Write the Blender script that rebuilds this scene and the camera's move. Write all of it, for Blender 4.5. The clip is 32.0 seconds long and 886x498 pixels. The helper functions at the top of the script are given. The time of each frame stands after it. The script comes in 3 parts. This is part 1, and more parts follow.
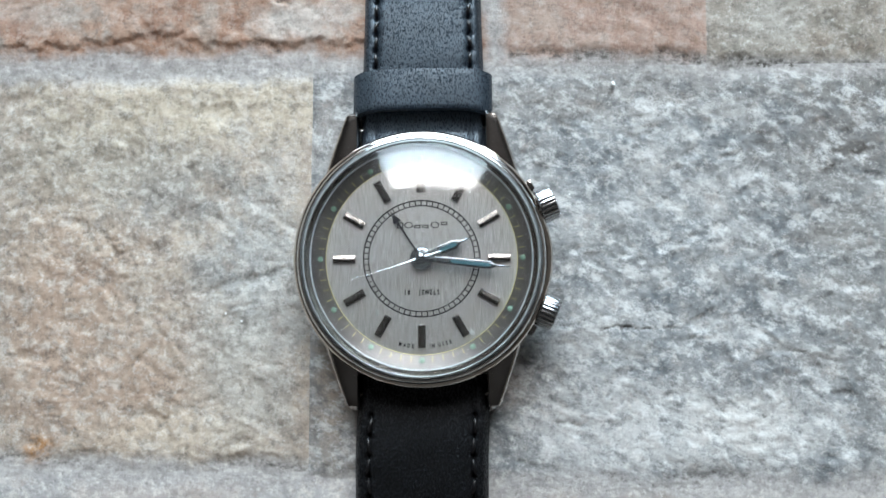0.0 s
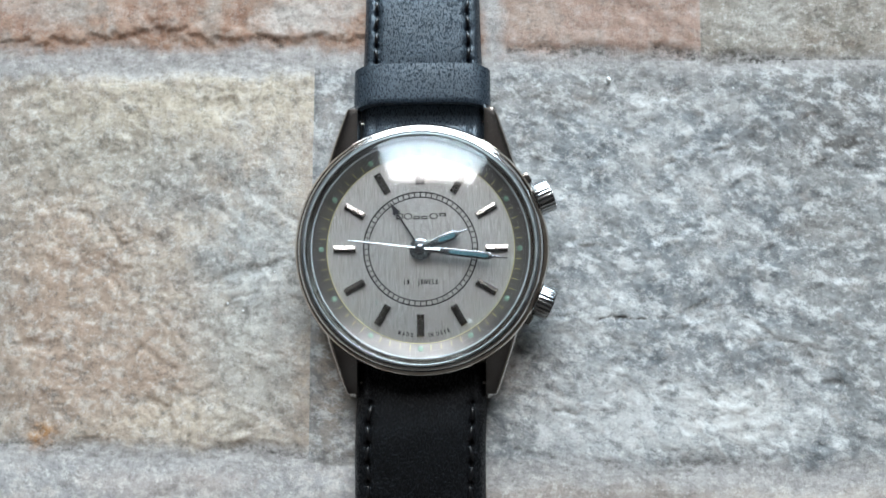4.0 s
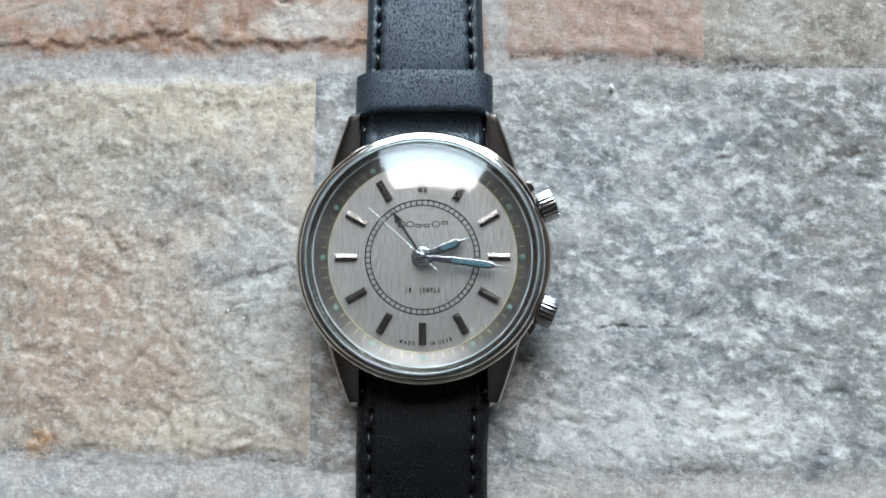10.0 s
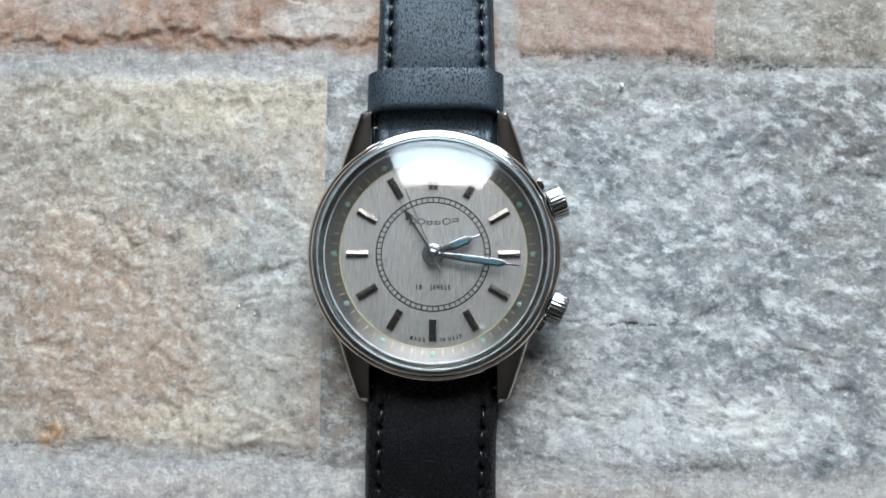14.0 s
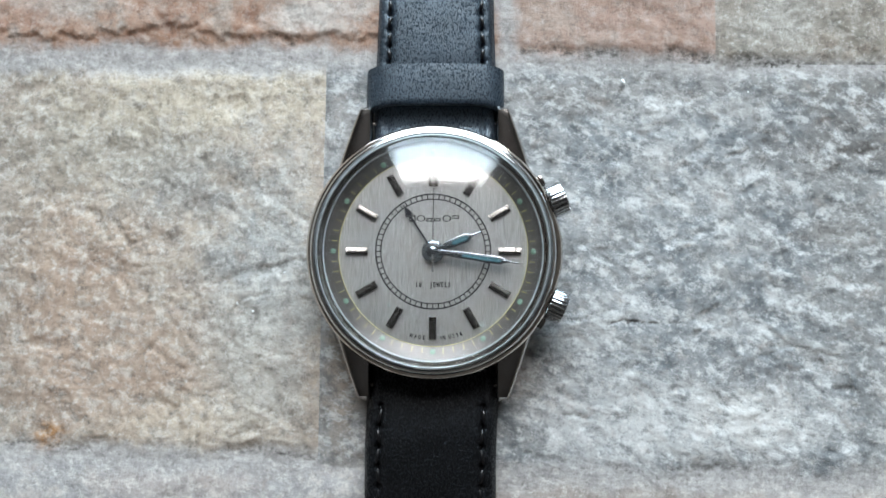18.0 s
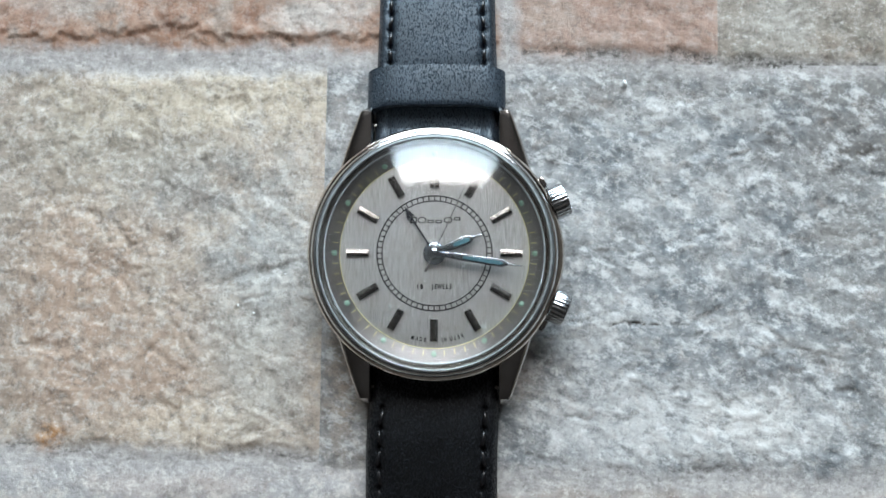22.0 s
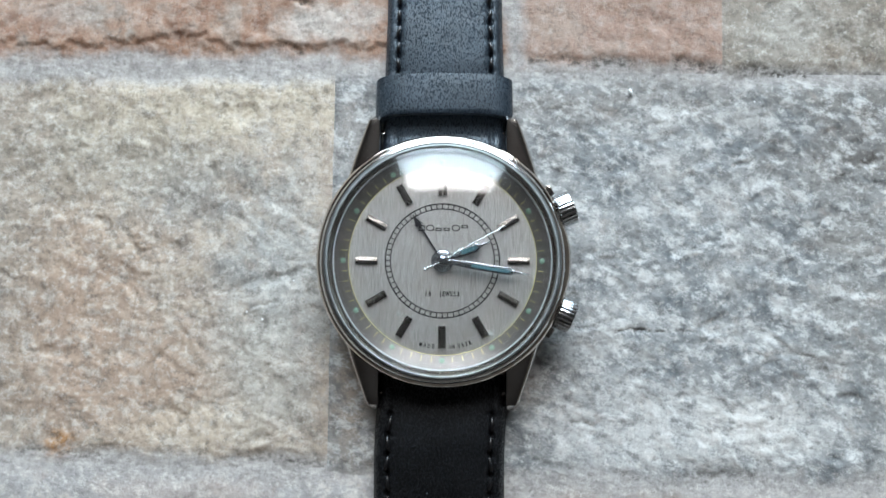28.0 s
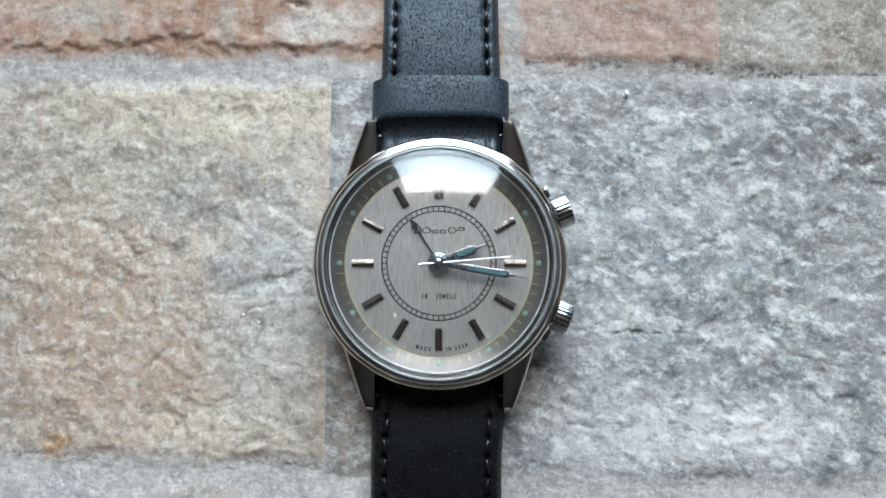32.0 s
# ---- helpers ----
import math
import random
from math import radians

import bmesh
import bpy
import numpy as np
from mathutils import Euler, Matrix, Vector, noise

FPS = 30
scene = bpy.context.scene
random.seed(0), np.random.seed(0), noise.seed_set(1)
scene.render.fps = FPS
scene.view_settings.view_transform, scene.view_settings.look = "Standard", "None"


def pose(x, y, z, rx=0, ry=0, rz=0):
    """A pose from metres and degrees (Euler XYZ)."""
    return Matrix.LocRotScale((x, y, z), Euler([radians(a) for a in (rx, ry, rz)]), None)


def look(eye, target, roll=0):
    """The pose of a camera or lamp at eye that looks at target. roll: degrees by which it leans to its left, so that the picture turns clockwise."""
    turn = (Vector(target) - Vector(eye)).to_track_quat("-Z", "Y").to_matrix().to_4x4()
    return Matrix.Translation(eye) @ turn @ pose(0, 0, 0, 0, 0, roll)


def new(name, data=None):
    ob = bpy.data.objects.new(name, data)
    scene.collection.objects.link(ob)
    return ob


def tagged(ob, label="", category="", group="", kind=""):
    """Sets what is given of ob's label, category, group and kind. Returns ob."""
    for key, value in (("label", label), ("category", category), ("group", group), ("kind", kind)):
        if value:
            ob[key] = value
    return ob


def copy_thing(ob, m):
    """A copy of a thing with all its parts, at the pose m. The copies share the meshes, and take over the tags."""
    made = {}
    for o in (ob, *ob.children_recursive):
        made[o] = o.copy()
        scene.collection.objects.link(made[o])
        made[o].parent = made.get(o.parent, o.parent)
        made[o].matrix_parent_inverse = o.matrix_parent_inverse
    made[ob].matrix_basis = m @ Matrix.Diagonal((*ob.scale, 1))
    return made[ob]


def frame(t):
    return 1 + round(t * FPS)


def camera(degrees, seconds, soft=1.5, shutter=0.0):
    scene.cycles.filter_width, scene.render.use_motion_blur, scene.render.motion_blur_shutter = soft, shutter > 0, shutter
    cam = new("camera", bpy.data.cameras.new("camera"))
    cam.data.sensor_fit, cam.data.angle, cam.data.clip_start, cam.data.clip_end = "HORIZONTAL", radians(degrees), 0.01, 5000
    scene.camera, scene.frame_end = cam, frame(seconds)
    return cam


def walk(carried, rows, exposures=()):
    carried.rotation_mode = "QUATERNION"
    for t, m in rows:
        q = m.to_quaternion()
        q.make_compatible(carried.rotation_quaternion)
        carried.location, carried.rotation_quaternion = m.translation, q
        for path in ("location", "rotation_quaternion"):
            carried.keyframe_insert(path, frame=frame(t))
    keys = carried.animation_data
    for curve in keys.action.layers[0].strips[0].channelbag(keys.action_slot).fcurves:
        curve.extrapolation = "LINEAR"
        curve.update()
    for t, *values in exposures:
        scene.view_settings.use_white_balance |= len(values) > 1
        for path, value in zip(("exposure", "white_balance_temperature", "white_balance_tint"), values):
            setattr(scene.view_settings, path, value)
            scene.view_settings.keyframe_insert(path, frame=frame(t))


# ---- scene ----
# Seconds, eye in metres, turn in degrees.
PATH = [
    (0, 0.00719, -0.00492, 0.11830, 3.221, 2.152, 0.119),
    (0.5, 0.00769, -0.00492, 0.11849, 3.289, 2.194, 0.016),
    (1, 0.00717, -0.00462, 0.11763, 3.038, 2.063, 0.013),
    (1.5, 0.00750, -0.00529, 0.11917, 3.289, 2.234, 0.043),
    (2, 0.00653, -0.00661, 0.11880, 3.562, 2.013, 0.212),
    (2.5, 0.00647, -0.00629, 0.11908, 3.417, 2.000, 0.194),
    (3, 0.00696, -0.00646, 0.11932, 3.423, 1.996, 0.191),
    (3.5, 0.00709, -0.00696, 0.12008, 3.516, 1.961, 0.267),
    (5.5, 0.00642, -0.00630, 0.12062, 3.482, 1.853, 0.317),
    (6, 0.00609, -0.00602, 0.11989, 3.392, 1.744, 0.328),
    (6.5, 0.00613, -0.00661, 0.11972, 3.538, 1.644, 0.356),
    (7, 0.00703, -0.00590, 0.11927, 3.289, 1.774, 0.340),
    (7.5, 0.00746, -0.00616, 0.12020, 3.364, 1.802, 0.422),
    (8, 0.00783, -0.00602, 0.12099, 3.394, 1.822, 0.489),
    (8.5, 0.00704, -0.00603, 0.12056, 3.442, 1.630, 0.441),
    (9, 0.00662, -0.00602, 0.12016, 3.435, 1.607, 0.507),
    (9.5, 0.00611, -0.00566, 0.12007, 3.261, 1.544, 0.509),
    (10, 0.00596, -0.00505, 0.11999, 3.176, 1.531, 0.456),
    (10.5, 0.00609, -0.00521, 0.12048, 3.170, 1.583, 0.521),
    (11, 0.00585, -0.00496, 0.12027, 3.143, 1.531, 0.660),
    (11.5, 0.00645, -0.00572, 0.12109, 3.260, 1.676, 0.734),
    (12, 0.00616, -0.00563, 0.12165, 3.242, 1.792, 0.878),
    (12.5, 0.00549, -0.00477, 0.12091, 3.091, 1.676, 0.733),
    (13, 0.00539, -0.00455, 0.12061, 3.012, 1.804, 0.680),
    (13.5, 0.00495, -0.00496, 0.12076, 3.042, 1.713, 0.748),
    (14, 0.00485, -0.00512, 0.12070, 2.988, 1.698, 0.818),
    (14.5, 0.00521, -0.00467, 0.12066, 2.869, 1.696, 0.802),
    (16.5, 0.00472, -0.00462, 0.11985, 2.796, 1.556, 0.797),
    (17, 0.00471, -0.00481, 0.12003, 2.810, 1.576, 0.763),
    (17.5, 0.00468, -0.00520, 0.12029, 2.919, 1.584, 0.775),
    (18, 0.00434, -0.00526, 0.11988, 2.876, 1.457, 0.826),
    (18.5, 0.00435, -0.00485, 0.11999, 2.757, 1.463, 0.918),
    (19, 0.00472, -0.00527, 0.12023, 2.833, 1.544, 0.946),
    (19.5, 0.00465, -0.00480, 0.12104, 2.824, 1.570, 0.814),
    (20, 0.00399, -0.00457, 0.11989, 2.666, 1.482, 0.862),
    (20.5, 0.00412, -0.00425, 0.11943, 2.608, 1.566, 0.801),
    (21, 0.00396, -0.00432, 0.11909, 2.583, 1.477, 0.810),
    (21.5, 0.00395, -0.00467, 0.11901, 2.640, 1.522, 0.769),
    (22, 0.00414, -0.00454, 0.11962, 2.646, 1.457, 0.817),
    (22.5, 0.00312, -0.00448, 0.11961, 2.517, 1.280, 1.041),
    (23, 0.00377, -0.00468, 0.11954, 2.621, 1.401, 0.929),
    (23.5, 0.00340, -0.00479, 0.12033, 2.681, 1.404, 0.897),
    (24, 0.00310, -0.00532, 0.11980, 2.741, 1.398, 0.909),
    (24.5, 0.00283, -0.00494, 0.12017, 2.736, 1.356, 0.807),
    (25, 0.00286, -0.00464, 0.12002, 2.647, 1.350, 0.775),
    (25.5, 0.00267, -0.00464, 0.12000, 2.603, 1.273, 0.882),
    (27.5, 0.00302, -0.00304, 0.12101, 2.464, 1.289, 0.849),
    (28, 0.00241, -0.00327, 0.12073, 2.517, 1.144, 0.854),
    (28.5, 0.00277, -0.00311, 0.12093, 2.495, 1.224, 0.809),
    (29, 0.00265, -0.00311, 0.12067, 2.380, 1.157, 0.825),
    (29.5, 0.00363, -0.00344, 0.12072, 2.478, 1.248, 0.776),
    (30, 0.00377, -0.00246, 0.12065, 2.316, 1.240, 0.763),
    (30.5, 0.00393, -0.00307, 0.12035, 2.364, 1.270, 0.815),
    (31, 0.00378, -0.00345, 0.12118, 2.483, 1.253, 0.781),
    (31.5, 0.00340, -0.00312, 0.12096, 2.470, 1.249, 0.754),
    (32, 0.00290, -0.00271, 0.12063, 2.405, 1.149, 0.707),
]
cam = camera(58.0, 32.0, soft=1.65)
walk(cam, [(t, pose(*row)) for t, *row in PATH])

# ---- light: daylight from a tall glazed opening beyond the far end of the strap ----
sky_world = bpy.data.worlds.new("sky")
sky_world.use_nodes = True
scene.world = sky_world
wn = sky_world.node_tree.nodes
sky = wn.new("ShaderNodeTexSky")
sky.sky_type, sky.sun_disc = "NISHITA", False
sky.sun_elevation, sky.sun_rotation = radians(40), radians(0)
wn["Background"].inputs["Strength"].default_value = 0.12
sky_world.node_tree.links.new(sky.outputs["Color"], wn["Background"].inputs["Color"])

WIN_X, WIN_Y, WIN_HALF, WIN_LOW, WIN_MID, WIN_TOP = 0.09, 1.35, 0.77, 0.12, 1.34, 1.82
for low, high, power, tint in ((WIN_MID, WIN_TOP, 40.0, (0.98, 0.95, 0.94)), (WIN_LOW, WIN_MID, 80.0, (0.68, 0.866, 1.0))):
    lamp = bpy.data.lights.new("window_daylight", "AREA")
    lamp.shape, lamp.size, lamp.size_y = "RECTANGLE", 2 * WIN_HALF - 0.06, high - low - 0.03
    lamp.energy, lamp.color = power, tint
    lamp_ob = new("window_daylight", lamp)
    lamp_ob.matrix_world = look((WIN_X, WIN_Y + 0.04, (low + high) / 2), (WIN_X, 0, (low + high) / 2))
scene.view_settings.exposure = 0.0

# ---- mesh helpers; lengths in millimetres ----
MM = 0.001


def solid(name, verts, faces, material, sharp=38.0):
    """A mesh from millimetre vertices and faces."""
    me = bpy.data.meshes.new(name)
    me.from_pydata((np.asarray(verts, float) * MM).tolist(), [], [tuple(int(i) for i in f) for f in faces])
    me.validate()
    bm = bmesh.new()
    bm.from_mesh(me)
    bmesh.ops.recalc_face_normals(bm, faces=bm.faces)
    bm.to_mesh(me)
    bm.free()
    me.shade_smooth()
    me.set_sharp_from_angle(angle=radians(sharp))
    me.materials.append(material)
    return me


def part(name, me, parent=None, label="", m=None):
    ob = new(name, me)
    ob.parent = parent
    if m is not None:
        ob.matrix_basis = m
    if label:
        tagged(ob, label)
    return ob


def joined(*shapes):
    verts, faces = [], []
    for v, f in shapes:
        base = len(verts)
        verts += [tuple(p) for p in v]
        faces += [tuple(i + base for i in q) for q in f]
    return verts, faces


def moved(shape, x=0.0, y=0.0, z=0.0, turn=0.0):
    c, s = math.cos(radians(turn)), math.sin(radians(turn))
    return [(c * a - s * b + x, s * a + c * b + y, k + z) for a, b, k in shape[0]], shape[1]


def lathe(profile, n=128, closed=True, wobble=None):
    """A profile of (radius, height) turned about z; radius 0 closes to a point."""
    verts, rings, faces = [], [], []
    for r, z in profile:
        if r < 1e-6:
            rings.append([len(verts)] * n)
            verts.append((0, 0, z))
        else:
            rings.append(list(range(len(verts), len(verts) + n)))
            for k in range(n):
                a = 2 * math.pi * k / n
                rr = r + (wobble(k, r, z) if wobble else 0)
                verts.append((rr * math.cos(a), rr * math.sin(a), z))
    pairs = list(zip(rings, rings[1:])) + ([(rings[-1], rings[0])] if closed else [])
    for a, b in pairs:
        for k in range(n):
            q = [a[k], a[(k + 1) % n], b[(k + 1) % n], b[k]]
            q = list(dict.fromkeys(q))
            if len(q) > 2:
                faces.append(q)
    return verts, faces


def inset(poly, d):
    """The polygon (counter-clockwise) drawn in by d."""
    out, n = [], len(poly)
    for i in range(n):
        p, q, r = Vector(poly[i - 1]), Vector(poly[i]), Vector(poly[(i + 1) % n])
        a, b = (q - p).normalized(), (r - q).normalized()
        na, nb = Vector((-a.y, a.x)), Vector((-b.y, b.x))
        k = na + nb
        k = k * (d / max(0.3, 1 + na.dot(nb)))
        out.append((q.x + k.x, q.y + k.y))
    return out


def slab(poly, z0, z1, soft=0.0):
    """A polygon (counter-clockwise) raised from z0 to z1, its upper edge chamfered by soft."""
    loops = [[(x, y, z0) for x, y in poly]]
    if soft:
        loops += [[(x, y, z1 - soft) for x, y in poly], [(x, y, z1 - 0.3 * soft) for x, y in inset(poly, 0.3 * soft)], [(x, y, z1) for x, y in inset(poly, soft)]]
    else:
        loops.append([(x, y, z1) for x, y in poly])
    n = len(poly)
    verts = [p for lp in loops for p in lp]
    faces = [tuple(range(n))[::-1], tuple(range(n * (len(loops) - 1), n * len(loops)))]
    for k in range(len(loops) - 1):
        for i in range(n):
            j = (i + 1) % n
            faces.append((k * n + i, k * n + j, (k + 1) * n + j, (k + 1) * n + i))
    return verts, faces


def block(x0, x1, y0, y1, z0, z1, soft=0.0):
    return slab([(x0, y0), (x1, y0), (x1, y1), (x0, y1)], z0, z1, soft)


def disc(x, y, r, z0, z1, n=20, soft=0.0):
    return slab([(x + r * math.cos(2 * math.pi * k / n), y + r * math.sin(2 * math.pi * k / n)) for k in range(n)], z0, z1, soft)


def tube(points, r, n=8):
    """A round thread through the points."""
    verts, faces = [], []
    pts = [Vector(p) for p in points]
    for i, p in enumerate(pts):
        d = (pts[min(i + 1, len(pts) - 1)] - pts[max(i - 1, 0)]).normalized()
        u = d.orthogonal().normalized()
        w = d.cross(u)
        rr = r * (0.55 if i in (0, len(pts) - 1) else 1.0)
        verts += [tuple(p + rr * (math.cos(2 * math.pi * k / n) * u + math.sin(2 * math.pi * k / n) * w)) for k in range(n)]
    for i in range(len(pts) - 1):
        for k in range(n):
            j = (k + 1) % n
            faces.append((i * n + k, i * n + j, (i + 1) * n + j, (i + 1) * n + k))
    faces += [tuple(range(n))[::-1], tuple(range(len(verts) - n, len(verts)))]
    return verts, faces


# ---- materials ----
class Nodes:
    """A short hand for one material's nodes."""

    def __init__(self, name):
        self.material = bpy.data.materials.new(name)
        self.material.use_nodes = True
        self.tree = self.material.node_tree
        self.shader = self.tree.nodes["Principled BSDF"]
        geo = self.add("ShaderNodeNewGeometry")
        self.world_mm = self.vec("SCALE", geo.outputs["Position"], scale=1000.0)
        self.own_mm = self.vec("SCALE", self.add("ShaderNodeTexCoord").outputs["Object"], scale=1000.0)

    def add(self, kind):
        return self.tree.nodes.new(kind)

    def put(self, socket, value):
        if hasattr(value, "is_output"):
            self.tree.links.new(value, socket)
        elif isinstance(value, tuple) and len(value) == 3 and len(socket.default_value) == 4:
            socket.default_value = (*value, 1.0)
        else:
            socket.default_value = value

    def vec(self, op, a, b=None, scale=None):
        n = self.add("ShaderNodeVectorMath")
        n.operation = op
        self.put(n.inputs[0], a)
        if b is not None:
            self.put(n.inputs[1], b)
        if scale is not None:
            n.inputs["Scale"].default_value = scale
        return n.outputs["Value" if op in ("LENGTH", "DISTANCE") else "Vector"]

    def num(self, op, a, b=0.0, clamp=False):
        n = self.add("ShaderNodeMath")
        n.operation, n.use_clamp = op, clamp
        self.put(n.inputs[0], a)
        self.put(n.inputs[1], b)
        return n.outputs[0]

    def noise(self, where, scale, detail=4.0, rough=0.55, warp=0.0, stretch=None):
        if stretch:
            where = self.vec("MULTIPLY", where, stretch)
        n = self.add("ShaderNodeTexNoise")
        self.put(n.inputs["Vector"], where)
        for key, value in (("Scale", scale), ("Detail", detail), ("Roughness", rough), ("Distortion", warp)):
            n.inputs[key].default_value = value
        return n.outputs["Fac"]

    def cells(self, where, scale):
        n = self.add("ShaderNodeTexVoronoi")
        self.put(n.inputs["Vector"], where)
        n.inputs["Scale"].default_value = scale
        return n.outputs["Distance"]

    def span(self, value, low, high, to_low=0.0, to_high=1.0):
        n = self.add("ShaderNodeMapRange")
        n.interpolation_type = "SMOOTHSTEP"
        for k, v in enumerate((value, low, high, to_low, to_high)):
            self.put(n.inputs[k], v)
        return n.outputs[0]

    def mix(self, fac, a, b, how="MIX"):
        n = self.add("ShaderNodeMix")
        n.data_type, n.blend_type = "RGBA", how
        self.put(n.inputs[0], fac)
        self.put(n.inputs[6], a)
        self.put(n.inputs[7], b)
        return n.outputs[2]

    def ramp(self, value, stops):
        n = self.add("ShaderNodeValToRGB")
        self.put(n.inputs[0], value)
        while len(n.color_ramp.elements) < len(stops):
            n.color_ramp.elements.new(0.5)
        for e, (at, col) in zip(n.color_ramp.elements, stops):
            e.position, e.color = at, (*col, 1.0)
        return n.outputs[0]

    def bump(self, height, strength, distance_mm, normal=None):
        n = self.add("ShaderNodeBump")
        n.inputs["Strength"].default_value = strength
        n.inputs["Distance"].default_value = distance_mm * MM
        self.put(n.inputs["Height"], height)
        if normal is not None:
            self.put(n.inputs["Normal"], normal)
        return n.outputs[0]

    def done(self, **inputs):
        for key, value in inputs.items():
            self.put(self.shader.inputs[key.replace("_", " ")], value)
        return self.material


def metal(name, colour, rough, scratch=0.03, metallic=1.0, stain=None):
    m = Nodes(name)
    fine = m.noise(m.own_mm, 3.0, 5)
    broad = m.noise(m.own_mm, 0.22, 4)
    col = m.mix(m.span(broad, 0.35, 0.7), colour, stain or tuple(0.86 * c for c in colour))
    lines = m.noise(m.own_mm, 2.2, 3, 0.6, 0.3, (1.0, 7.0, 3.0))
    r = m.num("ADD", m.span(fine, 0.3, 0.75, rough * 0.85, rough * 1.15), m.span(lines, 0.62, 0.72, 0.0, scratch))
    return m.done(Base_Color=col, Metallic=metallic, Roughness=r, Normal=m.bump(lines, 0.01, 0.03))


def paint(name, colour, rough=0.55, spread=0.12):
    m = Nodes(name)
    k = m.noise(m.own_mm, 2.0, 4)
    col = m.mix(m.span(k, 0.35, 0.7), colour, tuple(c * (1 - spread) for c in colour))
    return m.done(Base_Color=col, Roughness=rough, Specular_IOR_Level=0.5 if rough < 0.8 else 0.05)


def stone(name, stops, blobs=(), white=0.35, dark=0.4, streak=(1.0, 1.0, 1.0), tilt=0.0, size=1.0, pale_tint=(0.88, 0.86, 0.82), deep_tint=(0.12, 0.112, 0.104), rust=0.33, flecks=0.46):
    """Mottled stone: broad tints, mottles, grains; blobs are tints with a place of their own, painted lens falloff
    among them.
    """
    m = Nodes(name)
    turn = m.add("ShaderNodeVectorRotate")
    turn.rotation_type = "Z_AXIS"
    m.put(turn.inputs["Vector"], m.world_mm)
    turn.inputs["Angle"].default_value = radians(tilt)
    here = turn.outputs[0]
    broad = m.noise(here, 0.085 / size, 6, 0.62, 0.3, streak)
    mid = m.noise(here, 0.30 / size, 8, 0.70, 0.15, streak)
    sum_two = m.num("ADD", m.num("MULTIPLY", broad, 0.45), m.num("MULTIPLY", mid, 0.55))
    col = m.ramp(m.span(sum_two, 0.32, 0.68), stops)
    warp = m.num("ADD", m.num("MULTIPLY", m.noise(m.world_mm, 0.16, 8, 0.75), 2.6), -1.3)
    for x, y, rx, ry, tint, amount in blobs:
        rel = m.vec("MULTIPLY", m.vec("SUBTRACT", m.world_mm, (x, y, 0.0)), (1 / rx, 1 / ry, 0.0))
        reach = m.num("ADD", m.vec("LENGTH", rel), warp)
        col = m.mix(m.span(reach, 1.25, 0.2, 0.0, amount), col, tint)
    pale = m.noise(here, 0.42 / size, 9, 0.76, 0.1, streak)
    col = m.mix(m.span(pale, 0.485, 0.60, 0.0, 1.25 * white), col, pale_tint)
    shade = m.noise(m.vec("ADD", here, (57.0, 13.0, 0.0)), 0.42 / size, 9, 0.76, 0.1, streak)
    col = m.mix(m.span(shade, 0.50, 0.62, 0.0, dark), col, deep_tint)
    warm = m.noise(m.vec("ADD", here, (5.0, 71.0, 0.0)), 0.22, 7, 0.74)
    col = m.mix(m.span(warm, 0.54, 0.70, 0.0, rust), col, (0.58, 0.45, 0.38))
    joint, crack_and_shade = m.add("ShaderNodeAttribute"), m.add("ShaderNodeAttribute")
    joint.attribute_name, crack_and_shade.attribute_name = "joint", "crack_and_shade"
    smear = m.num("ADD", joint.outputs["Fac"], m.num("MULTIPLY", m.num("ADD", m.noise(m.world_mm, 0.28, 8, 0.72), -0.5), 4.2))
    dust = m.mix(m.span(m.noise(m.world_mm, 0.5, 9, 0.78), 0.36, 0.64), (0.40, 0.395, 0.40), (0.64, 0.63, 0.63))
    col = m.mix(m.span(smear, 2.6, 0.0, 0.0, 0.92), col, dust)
    pits = m.noise(m.vec("ADD", here, (11.0, 93.0, 0.0)), 0.95, 5, 0.70, 0.3, streak)
    col = m.mix(m.span(pits, 0.57, 0.67, 0.0, 0.5 * dark + 0.14), col, (0.06, 0.056, 0.052))
    grain = m.noise(m.world_mm, 1.5, 4, 0.7)
    col = m.mix(m.span(grain, 0.49, 0.66, 0.0, 0.18), col, (0.08, 0.078, 0.075))
    light = m.noise(m.vec("ADD", m.world_mm, (31.0, 7.0, 3.0)), 0.95, 6, 0.72)
    col = m.mix(m.span(light, 0.53, 0.65, 0.0, flecks), col, (0.95, 0.94, 0.91))
    # Dark colour for crack soil and for shadow painted along stone edges.
    soil_and_shade = m.num("MULTIPLY", crack_and_shade.outputs["Fac"], m.span(m.noise(m.world_mm, 0.9, 6, 0.75), 0.38, 0.62, 0.0, 0.9))
    col = m.mix(soil_and_shade, col, (0.055, 0.048, 0.042))
    col = m.mix(1.0, col, (0.72, 0.685, 0.65), "MULTIPLY")
    b1 = m.bump(shade, 0.4, -0.35)
    b2 = m.bump(m.noise(m.world_mm, 1.3, 7, 0.75), 0.5, 0.26, b1)
    b2 = m.bump(pits, 0.5, -0.28, b2)
    glint = m.span(m.noise(m.world_mm, 4.2, 2), 0.66, 0.74, 0.78, 0.25)
    return m.done(Base_Color=col, Roughness=glint, Normal=b2, Specular_IOR_Level=0.35)


STEEL = metal("polished_steel", (0.76, 0.76, 0.75), 0.07, 0.10)
WORN = metal("worn_chrome", (0.56, 0.54, 0.52), 0.13, 0.03, 1.0, (0.45, 0.41, 0.38))
CASE = metal("worn_case_steel", (0.72, 0.69, 0.65), 0.11, 0.10, 1.0, (0.50, 0.44, 0.39))
CROWN = metal("crown_steel", (0.66, 0.67, 0.68), 0.22, 0.05)
BEZEL = metal("satin_bezel_steel", (0.66, 0.66, 0.66), 0.17, 0.05)
HAND = metal("hand_steel", (0.34, 0.37, 0.40), 0.22, 0.05)
